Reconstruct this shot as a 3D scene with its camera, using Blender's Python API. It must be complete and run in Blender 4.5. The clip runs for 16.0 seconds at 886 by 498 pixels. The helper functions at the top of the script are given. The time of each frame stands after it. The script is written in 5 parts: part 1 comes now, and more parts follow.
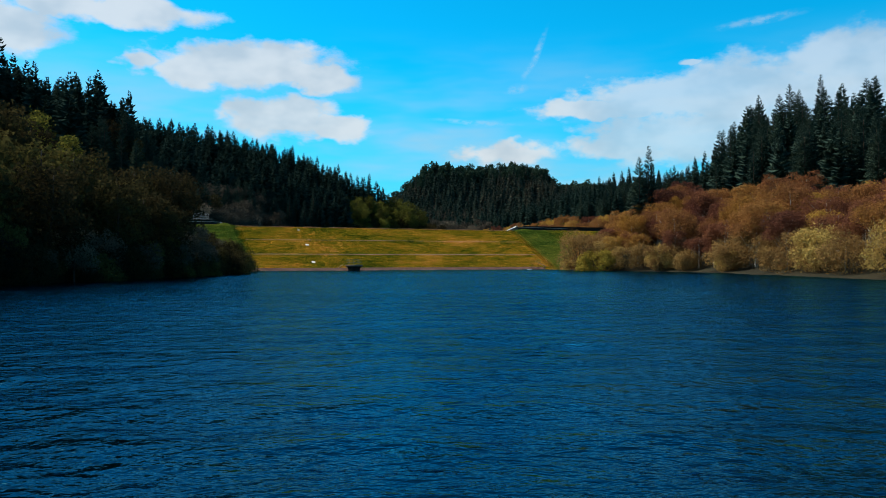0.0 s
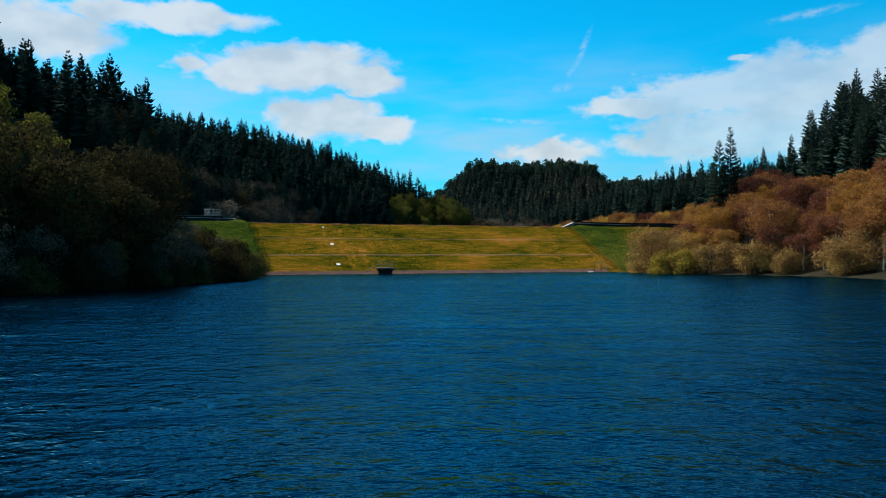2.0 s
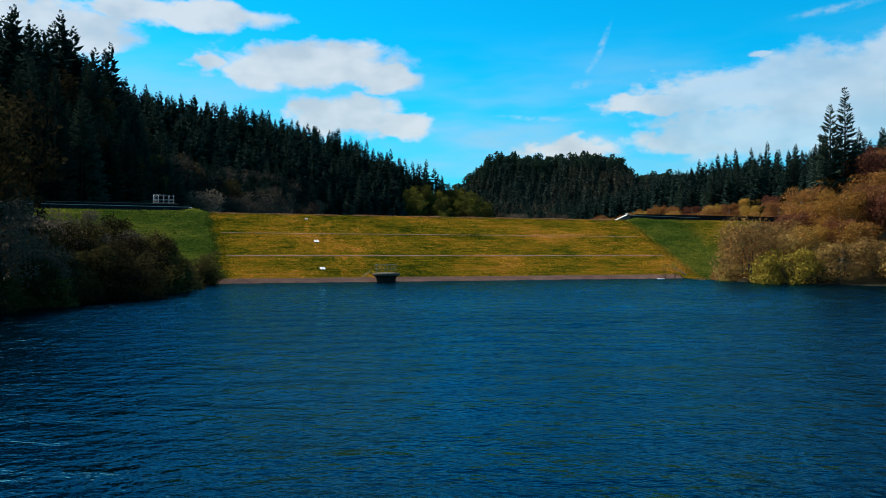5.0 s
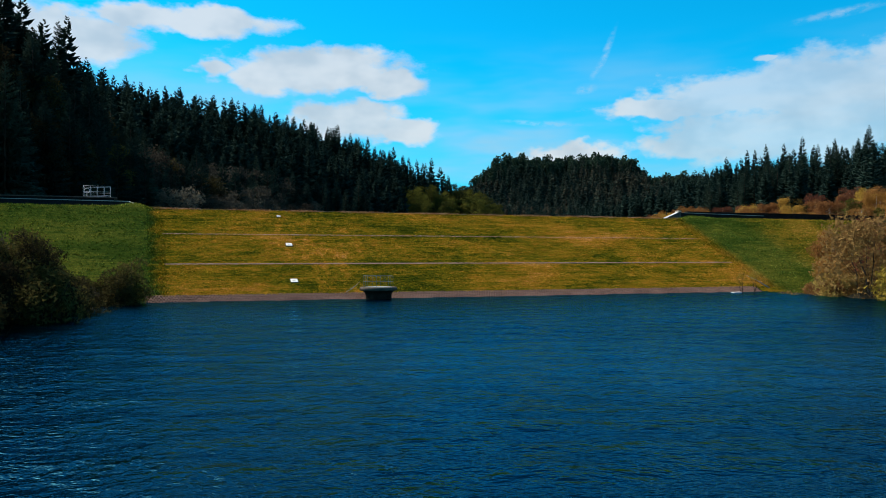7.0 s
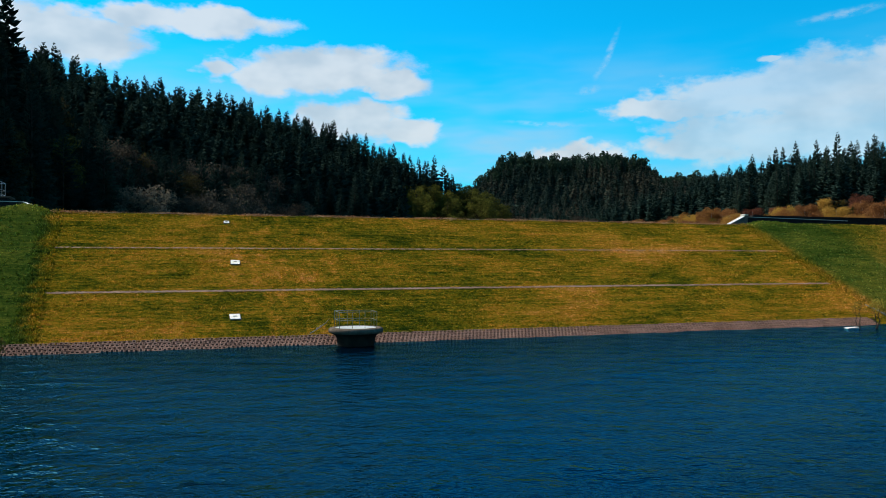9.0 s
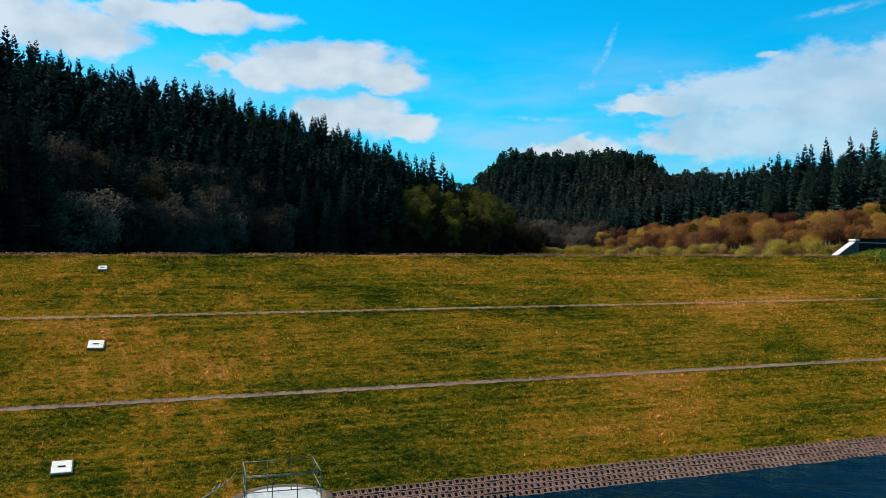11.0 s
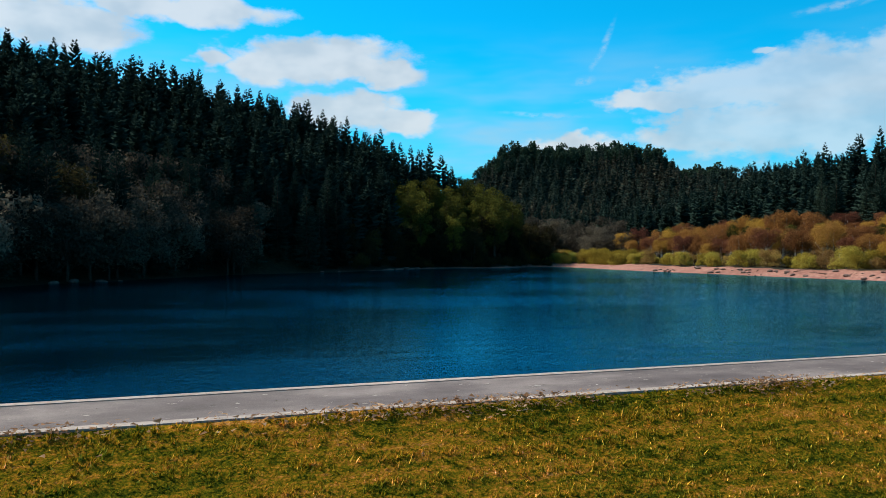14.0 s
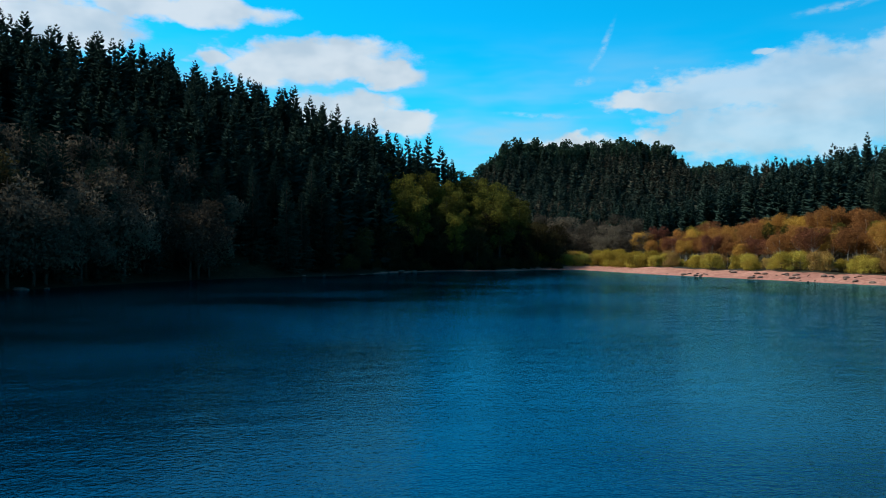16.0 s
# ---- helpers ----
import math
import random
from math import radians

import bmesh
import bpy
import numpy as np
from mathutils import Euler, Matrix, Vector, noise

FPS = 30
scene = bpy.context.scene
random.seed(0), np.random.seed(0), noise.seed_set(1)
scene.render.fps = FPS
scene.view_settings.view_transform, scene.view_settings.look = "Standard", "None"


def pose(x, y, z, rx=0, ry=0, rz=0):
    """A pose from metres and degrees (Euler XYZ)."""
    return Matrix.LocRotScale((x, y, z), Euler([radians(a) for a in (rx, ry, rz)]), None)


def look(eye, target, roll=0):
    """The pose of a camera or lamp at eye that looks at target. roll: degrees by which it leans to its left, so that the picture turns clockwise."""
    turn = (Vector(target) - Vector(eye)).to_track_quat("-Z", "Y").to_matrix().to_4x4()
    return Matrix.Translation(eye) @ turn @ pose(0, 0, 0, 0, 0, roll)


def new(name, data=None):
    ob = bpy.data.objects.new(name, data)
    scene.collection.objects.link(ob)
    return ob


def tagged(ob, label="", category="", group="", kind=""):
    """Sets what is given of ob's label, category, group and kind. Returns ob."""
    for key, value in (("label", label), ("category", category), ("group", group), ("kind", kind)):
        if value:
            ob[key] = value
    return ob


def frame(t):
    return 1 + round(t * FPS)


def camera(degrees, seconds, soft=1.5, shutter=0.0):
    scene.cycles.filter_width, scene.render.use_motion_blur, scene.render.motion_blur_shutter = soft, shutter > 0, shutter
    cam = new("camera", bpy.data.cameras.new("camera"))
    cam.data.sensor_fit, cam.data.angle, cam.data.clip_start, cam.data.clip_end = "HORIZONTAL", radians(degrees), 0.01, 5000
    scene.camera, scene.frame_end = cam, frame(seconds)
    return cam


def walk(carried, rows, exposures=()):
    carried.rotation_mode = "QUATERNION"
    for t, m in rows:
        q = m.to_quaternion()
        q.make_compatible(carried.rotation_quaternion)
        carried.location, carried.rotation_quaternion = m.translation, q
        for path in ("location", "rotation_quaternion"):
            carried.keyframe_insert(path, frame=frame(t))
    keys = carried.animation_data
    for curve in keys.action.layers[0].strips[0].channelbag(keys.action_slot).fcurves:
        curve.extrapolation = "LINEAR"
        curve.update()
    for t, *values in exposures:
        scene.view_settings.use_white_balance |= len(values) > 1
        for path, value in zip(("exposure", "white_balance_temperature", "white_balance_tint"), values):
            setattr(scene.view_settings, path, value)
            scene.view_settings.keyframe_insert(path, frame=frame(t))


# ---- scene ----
cam = camera(56.7, 16.0, soft=0.9)
PATH = [
    (0, (1.387, -0.617, 2.735), (1.348, 1.382, 2.758), 0.02),
    (0.5, (1.287, 5.852, 2.859), (1.217, 7.850, 2.883), 0.01),
    (1, (1.144, 12.389, 2.861), (1.048, 14.387, 2.887), -0.00),
    (1.5, (0.962, 18.667, 2.918), (0.840, 20.663, 2.943), -0.01),
    (2, (0.603, 25.110, 3.028), (0.455, 27.105, 3.050), -0.13),
    (2.5, (0.235, 31.499, 3.163), (0.061, 33.491, 3.183), -0.04),
    (3, (-0.352, 37.994, 3.158), (-0.531, 39.986, 3.177), 0.05),
    (3.5, (-0.863, 44.337, 3.232), (-1.043, 46.329, 3.248), 0.04),
    (4, (-1.432, 50.814, 3.417), (-1.615, 52.805, 3.430), 0.05),
    (6.5, (-5.260, 84.846, 3.852), (-5.462, 86.836, 3.877), -0.11),
    (7, (-6.083, 91.514, 3.943), (-6.287, 93.503, 3.971), -0.10),
    (7.5, (-6.858, 97.992, 4.072), (-7.064, 99.981, 4.103), -0.10),
    (8, (-7.544, 104.312, 4.445), (-7.753, 106.301, 4.475), -0.10),
    (8.5, (-8.225, 110.504, 5.084), (-8.436, 112.493, 5.115), -0.10),
    (9, (-8.941, 116.577, 5.820), (-9.152, 118.566, 5.849), -0.01),
    (11.5, (-12.767, 148.964, 10.773), (-12.973, 150.953, 10.788), 0.07),
    (12, (-13.613, 155.207, 11.642), (-13.818, 157.197, 11.655), 0.08),
    (12.5, (-14.444, 161.416, 12.627), (-14.647, 163.406, 12.639), 0.10),
    (13, (-15.116, 167.233, 13.015), (-15.317, 169.223, 13.024), 0.10),
    (13.5, (-15.802, 173.103, 12.937), (-16.002, 175.093, 12.944), 0.10),
    (14, (-16.433, 179.562, 12.882), (-16.632, 181.552, 12.889), 0.10),
    (14.5, (-17.057, 185.989, 13.045), (-17.257, 187.979, 13.051), 0.00),
    (15, (-17.861, 192.709, 13.058), (-18.061, 194.699, 13.065), 0.10),
    (15.5, (-18.552, 199.057, 13.080), (-18.753, 201.047, 13.087), 0.20),
    (16, (-19.179, 205.435, 13.069), (-19.376, 207.425, 13.077), 0.20),
]

walk(cam, [(t, look(eye, target, roll)) for t, eye, target, roll in PATH],
     exposures=[(0.0, 0.10), (16.0, 0.10)])

# ---- sky, sun ----
SUN_AZ, SUN_EL = -68.0, 45.0      # degrees from +y towards +x, above the horizon
SUN_WAY = Vector((math.sin(radians(SUN_AZ)) * math.cos(radians(SUN_EL)),
                  math.cos(radians(SUN_AZ)) * math.cos(radians(SUN_EL)), math.sin(radians(SUN_EL))))

# clouds: azimuth, elevation, half width, half height in degrees
CLOUDS = [
    (-14.0, 13.0, 5.9, 1.75), (-17.4, 12.2, 2.8, 1.1), (-9.3, 12.1, 2.6, 1.0), (-21.3, 12.6, 1.7, 0.7),
    (-12.4, 9.6, 4.3, 1.6), (-8.5, 8.9, 2.4, 1.0), (-31.1, 14.2, 5.9, 1.6), (-36.4, 14.5, 5.0, 2.6),
    (-21.7, 15.8, 4.9, 1.0), (3.3, 7.3, 3.6, 0.8), (9.3, 10.2, 4.5, 0.7),
    (13.0, 10.7, 5.1, 1.4), (19.5, 10.8, 7.5, 2.4), (22.9, 9.5, 7.9, 3.4), (17.8, 8.1, 9.1, 2.2),
    (10.1, 7.5, 3.6, 0.9), (15.9, 12.9, 1.1, 0.3), (27.1, 12.0, 6.7, 2.4),
    (-26.5, 15.7, 2.6, 0.9),
]


class Nodes:
    """Short hand for node trees."""

    def __init__(self, tree):
        self.tree = tree
        tree.nodes.clear()

    def add(self, kind, **sets):
        n = self.tree.nodes.new(kind)
        for k, v in sets.items():
            setattr(n, k, v)
        return n

    def wire(self, a, b):
        self.tree.links.new(a, b)

    def put(self, sock, v):
        if isinstance(v, bpy.types.NodeSocket):
            self.wire(v, sock)
        elif v is not None:
            sock.default_value = v

    def math(self, op, a, b=None, c=None, clamp=False):
        n = self.add("ShaderNodeMath", operation=op, use_clamp=clamp)
        for i, v in enumerate((a, b, c)):
            self.put(n.inputs[i], v)
        return n.outputs[0]

    def vec(self, op, a, b=None):
        n = self.add("ShaderNodeVectorMath", operation=op)
        self.put(n.inputs[0], a)
        self.put(n.inputs[1], b)
        return n.outputs["Value" if op in ("LENGTH", "DOT_PRODUCT") else "Vector"]

    def noise(self, vec, scale, detail=3.0, rough=0.55, dims="3D"):
        n = self.add("ShaderNodeTexNoise", noise_dimensions=dims)
        self.put(n.inputs["Vector"], vec)
        n.inputs["Scale"].default_value, n.inputs["Detail"].default_value = scale, detail
        n.inputs["Roughness"].default_value = rough
        return n.outputs["Fac"]

    def ramp(self, fac, stops):
        n = self.add("ShaderNodeValToRGB")
        e = n.color_ramp.elements
        e[0].position, e[1].position = stops[0][0], stops[-1][0]
        e[0].color, e[1].color = (*stops[0][1], 1), (*stops[-1][1], 1)
        for p, c in stops[1:-1]:
            e.new(p).color = (*c, 1)
        self.put(n.inputs[0], fac)
        return n.outputs["Color"]

    def step(self, v, lo, hi, a=0.0, b=1.0):
        n = self.add("ShaderNodeMapRange", interpolation_type="SMOOTHSTEP")
        for i, x in enumerate((v, lo, hi, a, b)):
            self.put(n.inputs[i], x)
        return n.outputs[0]

    def mix(self, fac, a, b, blend="MIX"):
        n = self.add("ShaderNodeMix", data_type="RGBA", blend_type=blend)
        self.put(n.inputs[0], fac)
        self.put(n.inputs[6], a if isinstance(a, bpy.types.NodeSocket) else (*a, 1))
        self.put(n.inputs[7], b if isinstance(b, bpy.types.NodeSocket) else (*b, 1))
        return n.outputs[2]

    def scaled(self, vec, s):
        n = self.add("ShaderNodeMapping")
        self.put(n.inputs["Vector"], vec)
        n.inputs["Scale"].default_value = s
        return n.outputs[0]


def build_world():
    world = bpy.data.worlds.new("sky")
    scene.world = world
    world.use_nodes = True
    g = Nodes(world.node_tree)
    sky = g.add("ShaderNodeTexSky", sky_type="NISHITA", sun_disc=False, sun_elevation=radians(SUN_EL),
                sun_rotation=radians(SUN_AZ), altitude=300.0, air_density=1.0, dust_density=0.3, ozone_density=3.0)
    way = g.add("ShaderNodeTexCoord").outputs["Generated"]
    sep = g.add("ShaderNodeSeparateXYZ")
    g.wire(way, sep.inputs[0])
    az = g.math("MULTIPLY", g.math("ARCTAN2", sep.outputs[0], sep.outputs[1]), 57.296)
    el = g.math("MULTIPLY", g.math("ARCSINE", sep.outputs[2]), 57.296)
    place = g.add("ShaderNodeCombineXYZ")
    g.wire(az, place.inputs[0])
    g.wire(el, place.inputs[1])
    flat = g.vec("MULTIPLY", place.outputs[0], (0.6, 1.0, 1.0))
    billow = g.noise(flat, 0.5, 6.0, 0.55)
    fine = g.noise(flat, 2.2, 4.0, 0.6)
    field = None
    bend = g.add("ShaderNodeCombineXYZ")
    g.wire(g.math("MULTIPLY", g.math("SUBTRACT", g.noise(flat, 0.55, 3.0, 0.5), 0.5), 4.0), bend.inputs[0])
    g.wire(g.math("MULTIPLY", g.math("SUBTRACT", g.noise(g.vec("ADD", flat, (31.0, 17.0, 0)), 0.8, 3.0, 0.5), 0.5), 1.5), bend.inputs[1])
    bent = g.vec("ADD", place.outputs[0], bend.outputs[0])
    for a, e, w, h in CLOUDS:
        d = g.vec("SUBTRACT", bent, (a, e, 0))
        r = g.vec("LENGTH", g.vec("MULTIPLY", d, (0.97 / w, 0.97 / h, 0)))
        f = g.math("SUBTRACT", 1.0, r)
        field = f if field is None else g.math("MAXIMUM", field, f)
    field = g.math("ADD", field, g.math("MULTIPLY", g.math("SUBTRACT", billow, 0.5), 1.3))
    field = g.math("ADD", field, g.math("MULTIPLY", g.math("SUBTRACT", fine, 0.5), 0.32))
    mask = g.step(field, -0.12, 0.36)
    # the bank of cloud over the eastern hill is thin
    mask = g.math("MULTIPLY", mask, g.step(az, 5.0, 13.0, 1.0, 0.70))
    # faint wisps: azimuth, elevation, half length, half width, tilt
    for a, e, w, h, tilt in ((1.2, 9.4, 4.0, 0.28, -4.0), (5.2, 13.8, 2.6, 0.34, 62.0), (3.9, 11.6, 1.1, 0.4, 8.0), (20.0, 15.2, 3.5, 0.4, 6.0)):
        d = g.vec("SUBTRACT", g.vec("ADD", place.outputs[0], g.vec("MULTIPLY", bend.outputs[0], (0.25, 0.25, 0))), (a, e, 0))
        turn = g.add("ShaderNodeMapping")
        g.wire(d, turn.inputs["Vector"])
        turn.inputs["Rotation"].default_value = (0, 0, -radians(tilt))
        r = g.vec("LENGTH", g.vec("MULTIPLY", turn.outputs[0], (1 / w, 1 / h, 0)))
        wisp = g.math("MULTIPLY", g.step(r, 1.0, 0.1), g.step(fine, 0.36, 0.66, 0.04, 0.36))
        mask = g.math("MAXIMUM", mask, wisp)
    # the rest of the sky carries loose clouds of the same kind, outside the named ones
    high = g.step(el, 20.0, 30.0)
    away = g.step(g.math("ABSOLUTE", az), 45.0, 70.0)
    other = g.step(g.noise(g.scaled(place.outputs[0], (0.05, 0.09, 1)), 1.2, 6.0, 0.55), 0.52, 0.66)
    other = g.math("MULTIPLY", other, g.math("MAXIMUM", away, g.math("MULTIPLY", high, 0.7)))
    mask = g.math("MAXIMUM", mask, g.math("MULTIPLY", other, 0.45))
    mask = g.math("MULTIPLY", mask, g.step(el, 1.0, 6.0, 0.35, 0.86))
    shade = g.step(g.noise(flat, 0.4, 3.0, 0.5), 0.3, 0.65)
    white = g.mix(shade, (0.50, 0.57, 0.63), (0.70, 0.735, 0.76))
    tint = g.mix(1.0, sky.outputs[0], (0.012, 1.27, 1.55), "MULTIPLY")
    out = g.add("ShaderNodeBackground")
    clear = g.add("ShaderNodeVectorMath", operation="SCALE")
    g.wire(tint, clear.inputs[0])
    clear.inputs["Scale"].default_value = 0.11
    haze = g.mix(g.step(el, 0.0, 14.0, 0.6, 0.0), clear.outputs[0], (0.15, 0.50, 0.76))
    veil = g.step(g.noise(g.scaled(place.outputs[0], (0.05, 0.22, 1)), 1.0, 4.0, 0.55), 0.38, 0.7)
    veil = g.math("MULTIPLY", veil, g.math("MULTIPLY", g.step(el, 1.0, 4.0), g.step(el, 7.0, 16.0, 0.75, 0.0)))
    haze = g.mix(veil, haze, (0.42, 0.58, 0.70))
    near_sun = g.vec("DOT_PRODUCT", way, tuple(SUN_WAY))
    glare = g.math("POWER", g.step(near_sun, 0.84, 1.0), 2.0)
    g.wire(g.mix(glare, g.mix(mask, haze, white), (10.0, 10.0, 9.6)), out.inputs["Color"])
    out.inputs["Strength"].default_value = 1.0
    end = g.add("ShaderNodeOutputWorld")
    g.wire(out.outputs[0], end.inputs[0])


build_world()
sun = new("sun", bpy.data.lights.new("sun", "SUN"))
sun.data.energy, sun.data.angle, sun.data.color = 4.6, radians(0.5), (1.0, 0.93, 0.80)
sun.matrix_world = look(SUN_WAY * 500, (0, 0, 0))

# ---- materials ----


def material(name, build, rough=0.9, spec=0.2):
    m = bpy.data.materials.new(name)
    m.use_nodes = True
    g = Nodes(m.node_tree)
    b = g.add("ShaderNodeBsdfPrincipled")
    o = g.add("ShaderNodeOutputMaterial")
    g.wire(b.outputs[0], o.inputs[0])
    b.inputs["Roughness"].default_value = rough
    b.inputs["Specular IOR Level"].default_value = spec
    build(g, b)
    return m


def coords(g, which="Object"):
    return g.add("ShaderNodeTexCoord").outputs[which]


def relief(g, b, height, strength, distance):
    n = g.add("ShaderNodeBump")
    n.inputs["Strength"].default_value, n.inputs["Distance"].default_value = strength, distance
    g.wire(height, n.inputs["Height"])
    g.wire(n.outputs[0], b.inputs["Normal"])


def speckled(name, dark, light, scale, rough=0.9, bump=0.3, size=0.02, spec=0.04, coarse=0.08):
    """Two-scale mottled surface between two colours."""
    def build(g, b):
        v = coords(g)
        a, c = g.noise(v, scale, 5.0, 0.65), g.noise(v, scale * coarse, 3.0)
        f = g.math("ADD", g.math("MULTIPLY", a, 0.6), g.math("MULTIPLY", c, 0.4))
        g.wire(g.ramp(f, [(0.32, dark), (0.66, light)]), b.inputs["Base Color"])
        relief(g, b, a, bump, size)
    return material(name, build, rough, spec)


def thin(g, b, colour, share):
    """Leaves pass on part of the light that falls on their far side."""
    out = [n for n in g.tree.nodes if n.type == "OUTPUT_MATERIAL"][0]
    through_leaf, mix = g.add("ShaderNodeBsdfTranslucent"), g.add("ShaderNodeMixShader")
    g.wire(colour, through_leaf.inputs["Color"])
    mix.inputs[0].default_value = share
    g.wire(b.outputs[0], mix.inputs[1])
    g.wire(through_leaf.outputs[0], mix.inputs[2])
    g.wire(mix.outputs[0], out.inputs[0])


def foliage(name, dark, mid, light, patch=0.12, each=0.3, share=0.4, twig=0.2):
    """Leaves or needles: slow drift from tree to tree, and a slighter one from twig to twig."""
    def build(g, b):
        geo = g.add("ShaderNodeNewGeometry")
        one = g.add("ShaderNodeObjectInfo").outputs["Random"]
        slow = g.noise(geo.outputs["Position"], patch, 3.0)
        f = g.math("ADD", g.math("MULTIPLY", geo.outputs["Random Per Island"], twig),
                   g.math("ADD", g.math("MULTIPLY", slow, 1.08 - each - twig), g.math("MULTIPLY", one, each)))
        col = g.ramp(f, [(0.25, dark), (0.53, mid), (0.84, light)])
        g.wire(col, b.inputs["Base Color"])
        if share:
            thin(g, b, col, share)
    return material(name, build, 0.95, 0.0)


M_SPRUCE = foliage("spruce_needles", (0.012, 0.025, 0.020), (0.027, 0.047, 0.036), (0.050, 0.072, 0.046), share=0.2, twig=0.12)
M_MIXED = foliage("mixed_conifers", (0.008, 0.018, 0.015), (0.024, 0.038, 0.029), (0.085, 0.062, 0.040), 0.02, 0.0, 0.15, 0.14)
M_PINE = foliage("pine_needles", (0.008, 0.018, 0.013), (0.018, 0.034, 0.024), (0.034, 0.055, 0.030), share=0.12)
M_BIRCH = foliage("birch_twigs", (0.13, 0.052, 0.024), (0.26, 0.120, 0.036), (0.40, 0.25, 0.042), 0.07, 0.5, 0.5, 0.12)
M_RUST = foliage("rust_twigs", (0.085, 0.032, 0.023), (0.16, 0.063, 0.032), (0.27, 0.135, 0.026), 0.05, 0.5, 0.5, 0.12)
M_WILLOW = foliage("willow_twigs", (0.14, 0.075, 0.029), (0.25, 0.148, 0.050), (0.38, 0.26, 0.070), 0.2, 0.5, 0.45, 0.12)
M_FRESH = foliage("fresh_leaves", (0.15, 0.105, 0.016), (0.27, 0.195, 0.032), (0.44, 0.37, 0.07), 0.1, 0.4, 0.4, 0.14)
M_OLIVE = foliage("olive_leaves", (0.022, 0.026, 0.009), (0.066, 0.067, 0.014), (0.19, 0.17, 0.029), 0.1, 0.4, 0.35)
# olive leaf with the shade of the left bank put into its colour
M_SHADELEAF = foliage("shaded_leaves", (0.012, 0.010, 0.006), (0.036, 0.030, 0.013), (0.10, 0.082, 0.022), 0.06, 0.5, 0.3, 0.12)
M_GREYTWIG = foliage("grey_twigs", (0.025, 0.021, 0.016), (0.068, 0.057, 0.041), (0.15, 0.123, 0.085), 0.1, 0.5, 0.3, 0.12)
M_TRUNK = speckled("bark", (0.02, 0.016, 0.012), (0.075, 0.06, 0.045), 6.0, bump=0.6)
M_STONE = speckled("dark_stone", (0.008, 0.008, 0.009), (0.032, 0.03, 0.03), 2.5, bump=0.5, spec=0.05)
M_COPING = speckled("pale_coping", (0.32, 0.30, 0.28), (0.62, 0.58, 0.54), 4.0)
M_CONCRETE = speckled("weathered_concrete", (0.085, 0.066, 0.055), (0.21, 0.17, 0.142), 2.0, bump=0.4)
M_PATH = speckled("mossy_berm", (0.11, 0.060, 0.034), (0.36, 0.22, 0.145), 9.0, bump=0.5)
M_SHAFT = speckled("stained_shaft", (0.007, 0.005, 0.004), (0.040, 0.027, 0.019), 1.8, bump=0.4)
M_RIM = speckled("shaft_rim", (0.045, 0.034, 0.025), (0.15, 0.115, 0.085), 2.5, bump=0.4)
M_KERB = speckled("kerb_concrete", (0.17, 0.138, 0.115), (0.36, 0.30, 0.255), 6.0, bump=0.3)
M_WHITE = speckled("white_concrete", (0.68, 0.60, 0.49), (0.90, 0.82, 0.70), 6.0)
M_STEEL = speckled("galvanised_steel", (0.24, 0.25, 0.24), (0.44, 0.45, 0.43), 8.0, rough=0.5, spec=0.5)
M_RAIL = speckled("green_painted_steel", (0.04, 0.055, 0.04), (0.12, 0.145, 0.11), 8.0, rough=0.5, spec=0.4)
M_BLOCK = speckled("toe_blocks", (0.080, 0.044, 0.033), (0.25, 0.145, 0.108), 5.0, bump=0.5)
M_SOIL = speckled("dark_soil", (0.012, 0.011, 0.008), (0.04, 0.034, 0.024), 1.5)
M_DRIFT = speckled("bleached_wood", (0.16, 0.13, 0.10), (0.42, 0.37, 0.31), 7.0)
M_ROCK = speckled("shore_rock", (0.04, 0.028, 0.023), (0.22, 0.145, 0.115), 3.0, bump=0.6, size=0.05)


def birch_bark(g, b):
    v = coords(g)
    bands = g.noise(g.scaled(v, (1.0, 1.0, 5.0)), 1.6, 4.0, 0.7)
    g.wire(g.ramp(bands, [(0.40, (0.05, 0.045, 0.04)), (0.52, (0.48, 0.44, 0.38)), (0.8, (0.66, 0.62, 0.55))]), b.inputs["Base Color"])


M_BIRCHBARK = material("birch_bark", birch_bark, 0.8)


def tarmac(g, b):
    v = coords(g)
    grit, patch = g.noise(v, 45.0, 3.0, 0.7), g.noise(v, 0.55, 5.0, 0.6)
    stain = g.noise(g.scaled(v, (0.25, 0.8, 1)), 1.1, 4.0, 0.65)
    f = g.math("ADD", g.math("MULTIPLY", grit, 0.25), g.math("ADD", g.math("MULTIPLY", patch, 0.45), g.math("MULTIPLY", stain, 0.3)))
    g.wire(g.ramp(f, [(0.34, (0.050, 0.038, 0.035)), (0.48, (0.100, 0.079, 0.072)), (0.62, (0.185, 0.150, 0.134))]), b.inputs["Base Color"])
    relief(g, b, grit, 0.4, 0.01)


M_ROAD = material("worn_tarmac", tarmac, 0.9)


